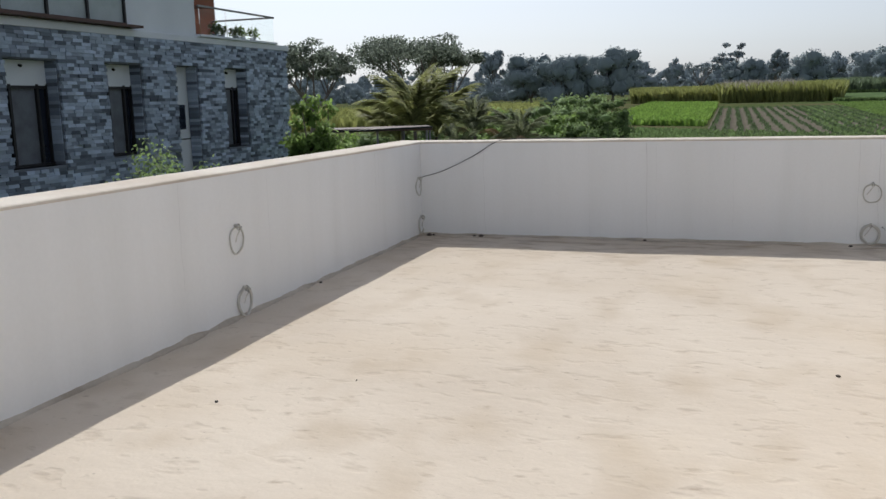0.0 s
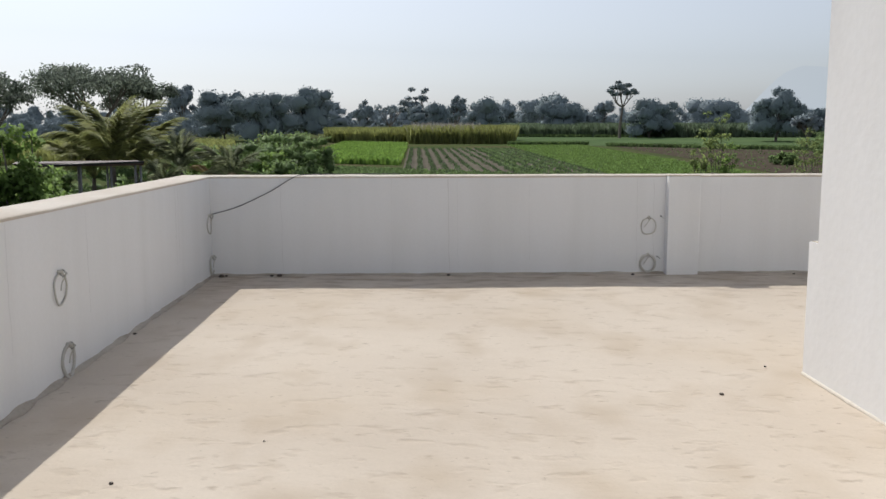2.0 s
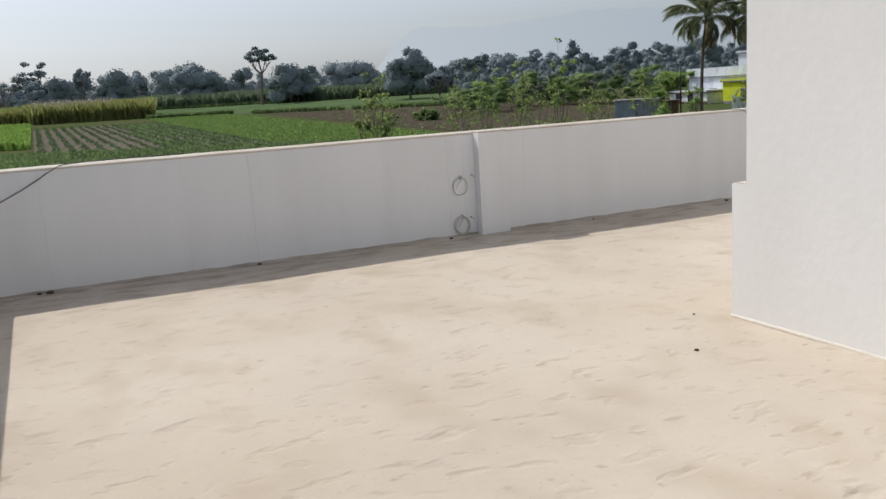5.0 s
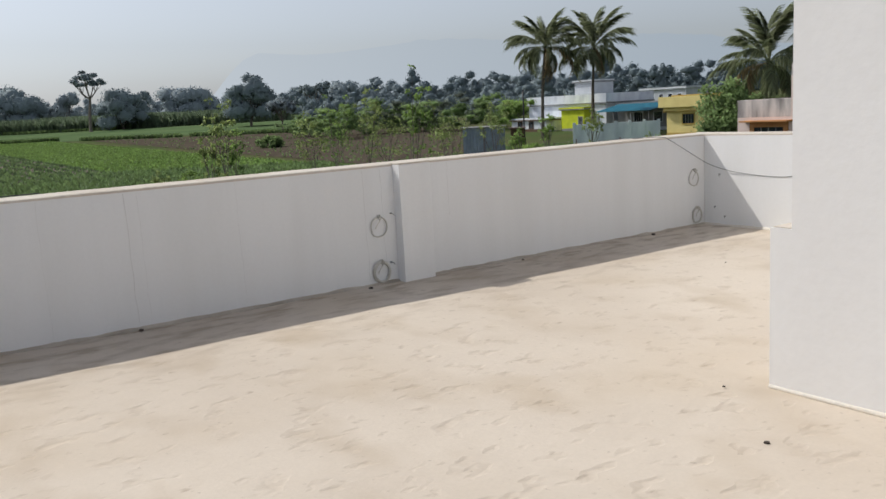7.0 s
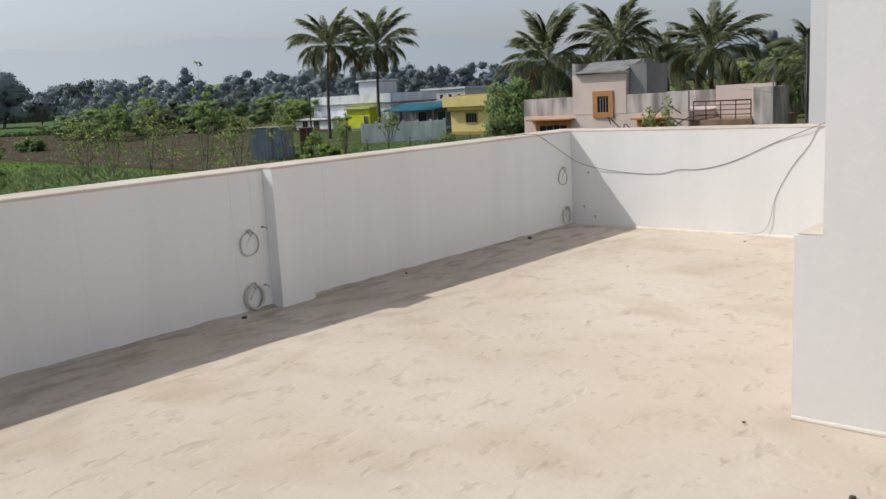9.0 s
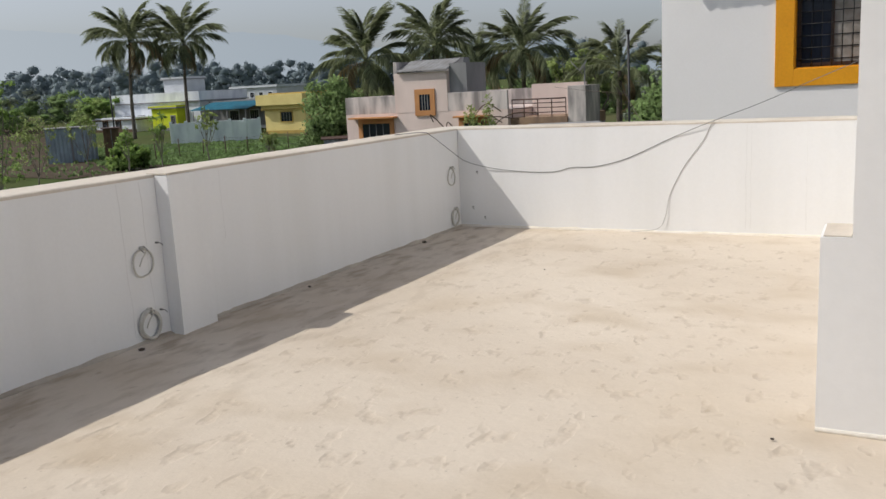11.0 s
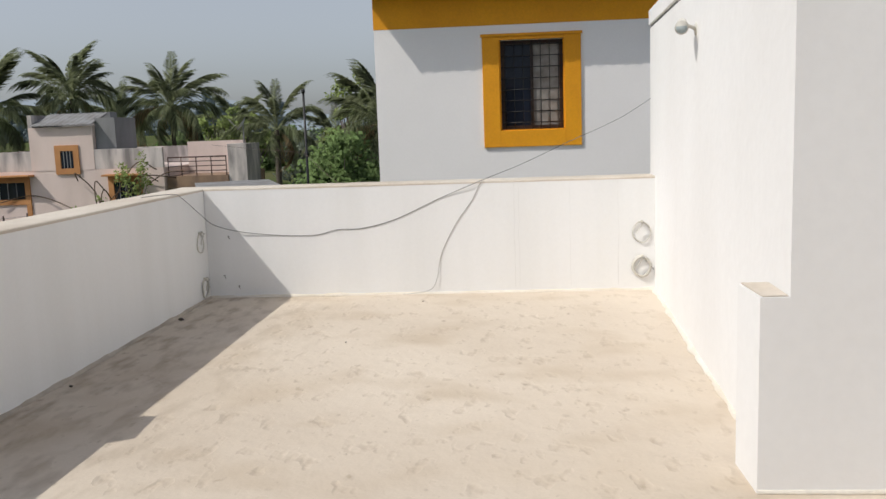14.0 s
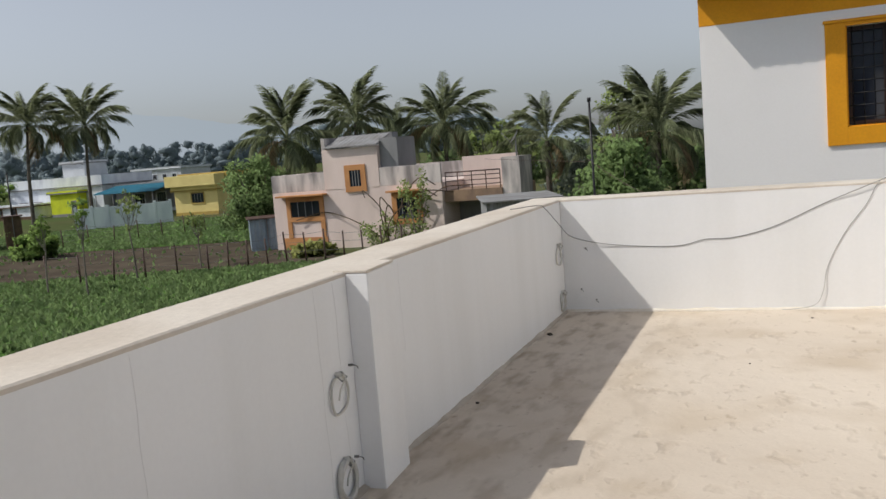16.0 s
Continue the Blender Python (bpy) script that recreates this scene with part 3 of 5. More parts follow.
def wall_lamp():
    e = thing("wall_spotlight", "small white outdoor spotlight on the stair house wall", "spotlight", 6.57, -3.97, 2.025)
    part("base", tube([(0, -0.02, 0.0), (0, 0.025, 0.0)], 0.04, 16), M_PVC, e)
    part("arm", tube([(0, 0.02, 0), (0.0, 0.07, 0.02), (-0.02, 0.10, 0.03)], 0.012, 8), M_PVC, e)
    part("head", tube([(0.03, 0.10, 0.045), (0.0, 0.105, 0.04), (-0.07, 0.12, 0.01), (-0.10, 0.127, 0.0)], [0.012, 0.03, 0.04, 0.042], 14), M_PVC, e)
    part("lens", tube([(-0.099, 0.127, 0.0), (-0.103, 0.128, 0.0)], 0.034, 14), M_FROST, e)
    part("lead", tube([(0, 0.004, 0), (0, 0.006, -0.14)], 0.004, 6), M_GREYWIRE, e)


wall_lamp()

# grit, pebbles and a few droppings on the floor
def grit(x, y, s, seed, label="small dark lump of dried mortar on the floor"):
    bm = bmesh.new()
    bmesh.ops.create_icosphere(bm, subdivisions=1, radius=s)
    for v in bm.verts:
        v.co *= 1 + 0.35 * noise.noise(v.co * 40 + Vector((seed, 0, 0)))
        v.co.z *= 0.55
    ob = part("debris", bm, M_DEBRIS)
    ob.matrix_basis = pose(x, y, s * 0.35 - 0.004, 0, 0, seed * 50)
    tagged(ob, label, "debris", group="bits of debris on the floor")


for i, (x, y, s) in enumerate(((3.745, -4.165, 0.014), (0.842, -5.302, 0.012), (4.207, -3.607, 0.009), (1.375, -4.82, 0.006), (8.294, -2.011, 0.012), (0.68, -0.06, 0.03), (0.60, -0.05, 0.022), (0.10, -0.08, 0.03), (0.14, -0.05, 0.018), (4.25, -0.10, 0.02),
                               (7.72, -0.08, 0.025), (2.38, -0.07, 0.02), (6.9, -1.6, 0.008), (5.9, -0.1, 0.014), (0.06, -2.6, 0.016))):
    grit(x, y, s, i + 0.7)


def conduit_end(x, y, z, normal):
    nx, ny = normal
    e = thing("conduit_end", "cut grey conduit end sticking out of the parapet", "conduit", x, y, z, group="conduit ends in the parapets")
    e.rotation_euler = (0, 0, math.atan2(ny, nx))
    part("pipe", tube([(-0.01, 0, 0), (0.02, 0, 0.002)], 0.006, 8), M_GREYWIRE, e)
    part("wire_tail", tube(spline([(0.02, 0, 0.002), (0.035, 0.01, -0.005), (0.035, 0.022, -0.02)], 4), 0.0025, 5), M_GREYWIRE, e)


for cx, cy, cz, nrm in ((4.545, 0, 0.585, (0, -1)), (4.52, 0, 0.17, (0, -1)), (W, -0.21, 0.56, (-1, 0)), (W, -0.15, 0.20, (-1, 0)), (W, -0.28, 0.10, (-1, 0)), (W, -4.0, 0.20, (-1, 0))):
    conduit_end(cx, cy, cz, nrm)


# ---------------------------------------------------------------- ground sheet and distance
def ground_sheet():
    bm = bmesh.new()
    rings = [0, 12, 25, 40, 60, 80, 100, 130, 160, 200, 260, 340, 450, 700, 1100, 2000, 4200]
    n = 72
    rows = []
    for r in rings[1:]:
        row = []
        for k in range(n):
            a = 2 * math.pi * k / n
            x, y = 1 + r * math.sin(a), -5 + r * math.cos(a)
            row.append(bm.verts.new((x, y, ground_z(x, y) if r < 2000 else ground_z(1, 700))))
        rows.append(row)
    c = bm.verts.new((1, -5, -3.4))
    for k in range(n):
        bm.faces.new((c, rows[0][(k + 1) % n], rows[0][k]))
        for a, b in zip(rows, rows[1:]):
            bm.faces.new((a[k], a[(k + 1) % n], b[(k + 1) % n], b[k]))
    bmesh.ops.recalc_face_normals(bm, faces=bm.faces)
    return bm


ground = part("ground", ground_sheet(), M_GROUND)
tagged(ground, "weedy farm ground reaching the horizon", "ground", kind="structure")


def field(name, corners, material, label, lift=0.05, n=24):
    """A plot lying on the rising ground, between four corners in plan."""
    bm = bmesh.new()
    P = [Vector(c) for c in corners]
    g = {}
    for i in range(n + 1):
        for j in range(n + 1):
            u, v = i / n, j / n
            p = P[0].lerp(P[1], u).lerp(P[3].lerp(P[2], u), v)
            g[i, j] = bm.verts.new((p.x, p.y, ground_z(p.x, p.y) + lift + 0.04 * noise.noise((p.x * 0.3, p.y * 0.3, 0))))
    for i in range(n):
        for j in range(n):
            bm.faces.new((g[i, j], g[i + 1, j], g[i + 1, j + 1], g[i, j + 1])).smooth = True
    bmesh.ops.recalc_face_normals(bm, faces=bm.faces)
    return tagged(part(name, bm, material), label, "field", kind="structure")


def on_field(corners, u, v):
    P = [Vector(c) for c in corners]
    p = P[0].lerp(P[1], u).lerp(P[3].lerp(P[2], u), v)
    return p.x, p.y, ground_z(p.x, p.y)


def blades(name, corners, count, h, w, material, label, seed, lean=0.35, rows=0):
    """Upright crop blades over a plot, in rows where the crop is sown so."""
    rng = np.random.default_rng(seed)
    V, F = [], []
    for k in range(count):
        u, v = rng.random(), rng.random()
        if rows:
            u = (math.floor(u * rows) + 0.5 + 0.08 * rng.normal()) / rows
        x, y, z = on_field(corners, u, v)
        hh, a = h * (0.7 + 0.5 * rng.random()), rng.random() * 6.28
        dx, dy = math.cos(a), math.sin(a)
        b = rng.random() * 6.28
        lx, ly = lean * hh * math.cos(b), lean * hh * math.sin(b)
        i = len(V)
        V += [(x - dx * w * 0.5, y - dy * w * 0.5, z), (x + dx * w * 0.5, y + dy * w * 0.5, z), (x + dx * w * 0.6 + lx * 0.3, y + dy * w * 0.6 + ly * 0.3, z + hh * 0.6), (x + lx, y + ly, z + hh), (x - dx * w * 0.6 + lx * 0.3, y - dy * w * 0.6 + ly * 0.3, z + hh * 0.6)]
        F.append((i, i + 1, i + 2, i + 3, i + 4))
    return tagged(quads(name, V, F, material), label, "crop", kind="stuff")


# plots by their corners in plan: near left, near right, far right, far left
BRIGHT = [(-15.5, 116), (-0.8, 108), (-1.2, 203), (-17.5, 216)]
FURROW = [(0.0, 70), (22.0, 68), (21.5, 174), (-0.6, 179)]
GREEN = [(22.4, 52), (37.5, 50), (41.5, 203), (23.5, 206)]
SOIL = [(39.0, 44), (45.5, 44), (99.0, 128), (47.0, 192)]
CANE = [(-1.3, 219), (26.5, 216), (31.0, 256), (-1.5, 258)]
CANE_L = [(-24.0, 232), (-1.8, 226), (-2.0, 266), (-27.0, 270)]
CANE_FAR = [(30.0, 305), (128.0, 262), (150.0, 300), (34.0, 352)]
LAWN = [(46.0, 49.0), (52.0, 28.0), (75.0, 44.0), (58.0, 68.0)]
NEAR_GREEN = [(14.2, 18.0), (22.2, 8.2), (38.5, 19.0), (33.5, 36.0)]
NEAR_SOIL = [(33.7, 36.5), (38.8, 18.6), (51.8, 27.5), (45.6, 49.5)]
PALE = [(24.0, 210), (92.0, 172), (128.0, 258), (30.0, 300)]
VERGE = [(-16.0, 58), (31.0, 38), (38.0, 66), (-18.0, 106)]
field("bright_crop_plot", BRIGHT, M_LAWN, "plot of light green leafy crop")

def furrows(corners, rows, ridge, label):
    """Ploughed soil in long ridges, running from the near edge to the far one."""
    bm = bmesh.new()
    P = [Vector(c) for c in corners]
    n, m = rows * 6, 40
    g = {}
    for i in range(n + 1):
        for j in range(m + 1):
            u, v = i / n, j / m
            p = P[0].lerp(P[1], u).lerp(P[3].lerp(P[2], u), v)
            h = ridge * (0.5 + 0.5 * math.cos(2 * math.pi * (i / 6 - 0.5))) + 0.06 * noise.noise((p.x * 0.9, p.y * 0.35, 2.0))
            g[i, j] = bm.verts.new((p.x, p.y, ground_z(p.x, p.y) + 0.05 + h))
    for i in range(n):
        for j in range(m):
            bm.faces.new((g[i, j], g[i + 1, j], g[i + 1, j + 1], g[i, j + 1])).smooth = True
    bmesh.ops.recalc_face_normals(bm, faces=bm.faces)
    return tagged(part("furrowed_plot", bm, M_FURROW), label, "field", kind="structure")


furrows(FURROW, 15, 0.30, "brown ploughed plot with long ridges")
field("green_plot", GREEN, M_LAWN, "plot of short green crop")
field("bare_plot", SOIL, M_SOIL, "bare brown ploughed plot")
field("pale_plot", PALE, M_FARCROP, "far pale green crop field")
field("village_green", LAWN, M_LAWN, "green fenced plot before the village houses")
field("near_green_plot", NEAR_GREEN, M_LAWN, "green weedy plot below the terrace")
field("near_bare_plot", NEAR_SOIL, M_SOIL, "strip of dug brown soil by the fence")
blades("light_green_crop", BRIGHT, 14000, 1.0, 0.42, L_CROP, "light green broad-leaved crop", 1)
blades("row_crop", FURROW, 7500, 0.5, 0.30, L_ROW, "dark green crop growing in long rows", 2, rows=15)
blades("row_weeds", [(12.0, 68), (22.0, 68), (21.5, 174), (14.0, 176)], 3500, 0.45, 0.30, L_MID, "green weeds between the crop rows", 21)
blades("tall_cane", CANE, 15000, 4.2, 0.36, L_CANE, "tall yellow-green sugarcane", 3)
blades("cane_plumes", [(-1.0, 220), (17.0, 219), (19.0, 250), (-1.0, 250)], 1500, 4.9, 0.22, L_PLUME, "pale feathery cane plumes", 33)
blades("cane_edge", CANE_L, 9000, 3.6, 0.36, L_CANE, "yellow-green sugarcane", 4)
blades("far_cane", CANE_FAR, 20000, 4.2, 0.5, L_CANE2, "far dark green sugarcane", 5)
blades("short_crop", GREEN, 22000, 0.30, 0.22, L_BRIGHT, "short green crop", 6)
blades("weeds", LAWN, 9000, 0.22, 0.2, L_MID, "green weeds and grass", 7)
blades("near_weeds", NEAR_GREEN, 12000, 0.24, 0.15, L_MID, "green weeds below the terrace", 8)
blades("soil_weeds", NEAR_SOIL, 260, 0.25, 0.14, L_MID, "sparse weeds on dug soil", 9)
blades("dry_stubble", SOIL, 1800, 0.25, 0.2, L_MID, "dry stubble on the ploughed soil", 10)
blades("verge_weeds", VERGE, 14000, 0.55, 0.26, L_MID, "dark green weeds along the field verge", 12)
blades("yellow_field", [(-59.0, 99.0), (-30.2, 141.7), (-42.7, 200.4), (-105.0, 164.6)], 9000, 1.9, 0.6, L_CANE, "yellow-green crop behind the garden", 11)
for i, (a, b) in enumerate((((24.0, 208.5), (44.0, 205.5)), ((30.0, 303.0), (78.0, 282.0)), ((46.0, 194.5), (97.0, 131.5)))):
    for k in range(3):
        p = [(a[0] + (b[0] - a[0]) * f, a[1] + (b[1] - a[1]) * f) for f in (k / 3, (k + 0.93) / 3)]
        blades("bund_weeds", [p[0], p[1], (p[1][0], p[1][1] + 2.0), (p[0][0], p[0][1] + 2.0)], 700, 0.9, 0.4, L_MID, "rank dark weeds on the bund between plots", 60 + 3 * i + k)


def hills():
    """Low range on the horizon, its haze a glowing colour, part of the distance."""
    bm = bmesh.new()
    n = 160
    lo, hi = [], []
    for i in range(n + 1):
        az = 14 + 74 * i / n
        x, y, _ = spot(az, 3600)
        f = min(1, max(0, (az - 18.5) / 5.5))
        k = f * f * (3 - 2 * f) * (0.94 + 0.06 * math.sin(az * 0.4)) * (1.0 if az < 46 else max(0.62, 1 - (az - 46) * 0.03)) + 0.05 * noise.noise((az * 0.25, 0, 0)) + 0.03 * noise.noise((az * 1.1, 3, 0))
        h = max(0, 275 * k) * (1.0 if az < 70 else max(0, 1 - (az - 70) / 14))
        lo.append(bm.verts.new((x, y, -5)))
        hi.append(bm.verts.new((x, y, h + 5)))
    for i in range(n):
        bm.faces.new((lo[i], lo[i + 1], hi[i + 1], hi[i]))
    return bm


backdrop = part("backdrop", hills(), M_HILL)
tagged(backdrop, "faint hills glowing in a painted blue-grey haze colour", "hills", kind="structure")


# ---------------------------------------------------------------- neighbour with the orange-framed window
def framed_window(parent, x, y0, y1, z0, z1, bars_v, bars_h):
    """Sliding window in a wall that faces -x: frame, two panes and a steel grille."""
    w = part("window", box(x - 0.02, x + 0.03, y0, y1, z0, z0 + 0.05), M_BROWN, parent, "brown sliding window behind a black grille")
    part("frame", box(x - 0.02, x + 0.03, y0, y1, z1 - 0.05, z1), M_BROWN, w)
    part("frame", box(x - 0.02, x + 0.03, y0, y0 + 0.05, z0 + 0.05, z1 - 0.05), M_BROWN, w)
    part("frame", box(x - 0.02, x + 0.03, y1 - 0.05, y1, z0 + 0.05, z1 - 0.05), M_BROWN, w)
    ym = (y0 + y1) / 2
    part("frame", box(x - 0.015, x + 0.03, ym - 0.02, ym + 0.02, z0 + 0.05, z1 - 0.05), M_BROWN, w)
    part("pane", box(x + 0.004, x + 0.01, ym + 0.02, y1 - 0.05, z0 + 0.05, z1 - 0.05), M_DARKGLASS, w, "dark tinted pane")
    part("pane", box(x + 0.012, x + 0.018, y0 + 0.05, ym - 0.02, z0 + 0.05, z1 - 0.05), M_CURTAIN, w, "pane with a drawn grey curtain")
    for i in range(bars_v):
        y = y0 + (y1 - y0) * (i + 0.5) / bars_v
        part("grille_bar", tube([(x - 0.05, y, z0 - 0.02), (x - 0.05, y, z1 + 0.01)], 0.006, 5), M_BLACK, w)
    for i in range(bars_h):
        z = z0 + (z1 - z0) * (i + 0.6) / bars_h
        part("grille_bar", tube([(x - 0.06, y0 - 0.03, z), (x - 0.06, y1 + 0.03, z)], 0.007, 5), M_BLACK, w)
    return w


def corrugated(x0, x1, y0, y1, z_lo, z_hi, pitch=0.18, amp=0.02, thick=0.006):
    """Corrugated sheet sloping along x, waves running along x."""
    bm = bmesh.new()
    n = int((y1 - y0) / pitch * 6)
    top, bot = [], []
    for i in range(n + 1):
        y = y0 + (y1 - y0) * i / n
        o = amp * math.sin(2 * math.pi * i / 6)
        top.append([bm.verts.new((x0, y, z_lo + o + thick)), bm.verts.new((x1, y, z_hi + o + thick))])
        bot.append([bm.verts.new((x0, y, z_lo + o)), bm.verts.new((x1, y, z_hi + o))])
    for i in range(n):
        for r, s in ((top, 1), (bot, -1)):
            f = [r[i][0], r[i][1], r[i + 1][1], r[i + 1][0]]
            bm.faces.new(f[::s])
        bm.faces.new((top[i][0], top[i + 1][0], bot[i + 1][0], bot[i][0]))
        bm.faces.new((top[i][1], bot[i][1], bot[i + 1][1], top[i + 1][1]))
    bmesh.ops.recalc_face_normals(bm, faces=bm.faces)
    return bm


NX = 13.564
nb = thing("neighbour_house", "grey-white house with orange eaves band and framed window", "house", NX, -5.0, -3.4)
nb_i = nb.matrix_basis.inverted()


def nb_part(name, bm, material, label=""):
    bm.transform(nb_i)
    return part(name, bm, material, nb, label)


WIN = (-3.57, -2.65, 1.40, 2.67)
nb_part("wall", box(NX, NX + 0.25, -2.65, -0.87, -3.4, 2.885), M_NEIGHBOUR)
nb_part("wall", box(NX, NX + 0.25, -11, -3.57, -3.4, 2.885), M_NEIGHBOUR)
nb_part("wall", box(NX, NX + 0.25, -3.57, -2.65, -3.4, 1.40), M_NEIGHBOUR)
nb_part("wall", box(NX, NX + 0.25, -3.57, -2.65, 2.67, 2.885), M_NEIGHBOUR)
nb_part("wall", box(NX + 0.25, NX + 7, -1.12, -0.87, -3.4, 2.885), M_NEIGHBOUR)
nb_part("wall", box(NX + 0.25, NX + 7, -11, -10.75, -3.4, 2.885), M_NEIGHBOUR)
nb_part("wall", box(NX + 6.75, NX + 7, -10.75, -1.12, -3.4, 2.885), M_NEIGHBOUR)
nb_part("band", box(NX - 0.004, NX + 7, -11, -0.866, 2.888, 3.46), M_ORANGE, "orange painted band under the eaves")
nb_part("surround", box(NX - 0.03, NX + 0.02, -2.65, -2.41, 1.17, 2.72, 0.004), M_ORANGE, "orange window surround")
nb_part("surround", box(NX - 0.03, NX + 0.02, -3.80, -3.57, 1.17, 2.72, 0.004), M_ORANGE, "orange window surround")
nb_part("surround", box(NX - 0.03, NX + 0.02, -3.57, -2.65, 1.17, 1.40, 0.004), M_ORANGE, "orange window surround")
nb_part("surround", box(NX - 0.03, NX + 0.02, -3.57, -2.65, 2.672, 2.72, 0.004), M_ORANGE, "orange window surround")
nb_part("surround", box(NX - 0.05, NX + 0.02, -3.82, -2.39, 2.722, 2.76, 0.004), M_ORANGE, "orange window head")
nb_part("reveal", box(NX + 0.001, NX + 0.20, -2.668, -2.648, 1.40, 2.67), M_ORANGE)
nb_part("reveal", box(NX + 0.001, NX + 0.20, -3.572, -3.552, 1.40, 2.67), M_ORANGE)
nb_part("reveal", box(NX + 0.001, NX + 0.20, -3.57, -2.65, 1.398, 1.415), M_ORANGE)
nw = framed_window(None, NX + 0.12, WIN[0] + 0.02, WIN[1] - 0.02, WIN[2] + 0.02, WIN[3], 7, 8)
nw.data.transform(nb_i)
for ob in nw.children:
    ob.data.transform(nb_i)
nw.parent = nb
nb_part("eave_sheet", corrugated(NX - 0.47, NX + 7.3, -11.3, -0.70, 3.36, 4.6), M_ROOFTIN, "grey corrugated roof sheet")


# ---------------------------------------------------------------- stone-clad villa
SX = -10.3
OPEN = [(4.70, 6.14, 0.30, 2.47), (7.60, 8.85, 0.36, 2.46), (10.17, 11.15, -0.4, 2.48), (12.38, 13.55, 0.30, 2.48)]
villa = thing("stone_villa", "villa clad in blue-grey split stone with white upper storey", "villa", SX, 10.0, -3.4)
villa_i = villa.matrix_basis.inverted()


def v_part(name, bm, material, label="", parent=None):
    bm.transform(villa_i)
    return part(name, bm, material, parent or villa, label)


def cut_wall(y0, y1, z0, z1, x0, x1, holes):
    """Pieces of wall around the openings, each a part of its own."""
    y = y0
    for a, b, lo, hi in holes:
        v_part("wall", box(x0, x1, y, a, z0, z1), M_JOINT)
        v_part("wall", box(x0, x1, a, b, z0, lo), M_JOINT)
        v_part("wall", box(x0, x1, a, b, hi, z1), M_JOINT)
        y = b
    v_part("wall", box(x0, x1, y, y1, z0, z1), M_JOINT)


cut_wall(-8, 16.0, -3.4, 3.1, SX - 0.4, SX, OPEN)
v_part("wall", box(SX - 9, SX - 0.4, 15.6, 16.0, -3.4, 3.1), M_JOINT)
v_part("wall", box(SX - 9, SX - 8.6, -8, 15.6, -3.4, 6.0), M_VILLA)
v_part("slab", box(SX - 9, SX + 0.07, -8, 16.1, 3.104, 3.26, 0.01), M_VILLA, "pale floor slab edge")
v_part("upper_wall", box(SX - 8.6, SX - 0.02, -8, 11.28, 3.262, 6.0), M_VILLA, "pale grey upper storey")
v_part("upper_wall", box(SX - 8.6, SX - 2.2, 11.28, 15.6, 3.262, 6.0), M_RUST, "rust-brown panelled upper wall")
v_part("rust_panel", box(SX - 2.0, SX - 0.3, 11.30, 12.5, 4.12, 6.0), M_RUST, "rust-brown projecting panel")
v_part("roof", box(SX - 9, SX + 0.3, -8.2, 16.2, 6.004, 6.2), M_VILLA)
# strip window with a brown sill on the upper storey
sw = v_part("strip_window", box(SX - 0.03, SX + 0.06, -1.0, 8.45, 3.36, 3.40), M_SILL, "upper strip window with dark frame")
for y in (4.75, 6.0, 7.2, 8.42, 3.5, 2.25, 1.0):
    v_part("mullion", box(SX - 0.02, SX + 0.05, y - 0.03, y + 0.03, 3.40, 4.3), M_BLACK, "", sw)
for a, b in ((1.03, 2.22), (2.28, 3.47), (3.53, 4.72), (4.78, 5.97), (6.03, 7.17), (7.23, 8.39)):
    v_part("pane", box(SX - 0.015, SX - 0.005, a, b, 3.40, 4.3), M_FROST, "", sw)
v_part("sill", box(SX - 0.02, SX + 0.30, -1.0, 8.72, 3.29, 3.345, 0.006), M_SILL, "projecting brown sill", sw)
# balcony
bal = v_part("balcony", box(SX - 2.2, SX + 0.14, 11.25, 15.3, 3.264, 3.32), M_VILLA, "balcony with glass balustrade")
for y0, y1 in ((11.35, 12.6), (12.65, 13.95), (14.0, 15.22)):
    v_part("glass_panel", box(SX + 0.06, SX + 0.07, y0, y1, 3.34, 4.02), M_GLASS, "clear glass panel", bal).visible_shadow = False
v_part("glass_panel", box(SX - 2.1, SX + 0.05, 15.22, 15.23, 3.34, 4.02), M_GLASS, "clear glass panel", bal).visible_shadow = False
v_part("handrail", box(SX + 0.04, SX + 0.09, 11.3, 15.26, 4.03, 4.08, 0.01), M_ROOFTIN, "steel handrail", bal)
v_part("handrail", box(SX - 2.1, SX + 0.04, 15.21, 15.26, 4.03, 4.08, 0.01), M_ROOFTIN, "steel handrail", bal)
def potted_plant(x, y, z, seed):
    e = thing("potted_plant", "small green potted plant on the villa balcony", "plant", x, y, z, group="pots on the balcony")
    bm = bmesh.new()
    add_tube(bm, [(0, 0, 0), (0, 0, 0.03), (0, 0, 0.13), (0, 0, 0.14)], [0.07, 0.075, 0.10, 0.11], 12)
    part("pot", bm, M_FROST, e, "grey pot")
    rng = np.random.default_rng(seed)
    V, F, N = leaf_cloud(rng, [(0.06 * rng.normal(), 0.08 * rng.normal(), 0.20 + 0.04 * k, 0.15, 0.09, 26) for k in range(5)], 0.10, 0.2, 0.5, heart=(0, 0, 0.3))
    quads("foliage", V, F, L_MID, e, normals=N)


for k, y in enumerate((12.9, 13.4, 14.0, 14.5, 14.95)):
    potted_plant(SX - 0.5 - 0.1 * (k % 2), y, 3.322, 70 + k)
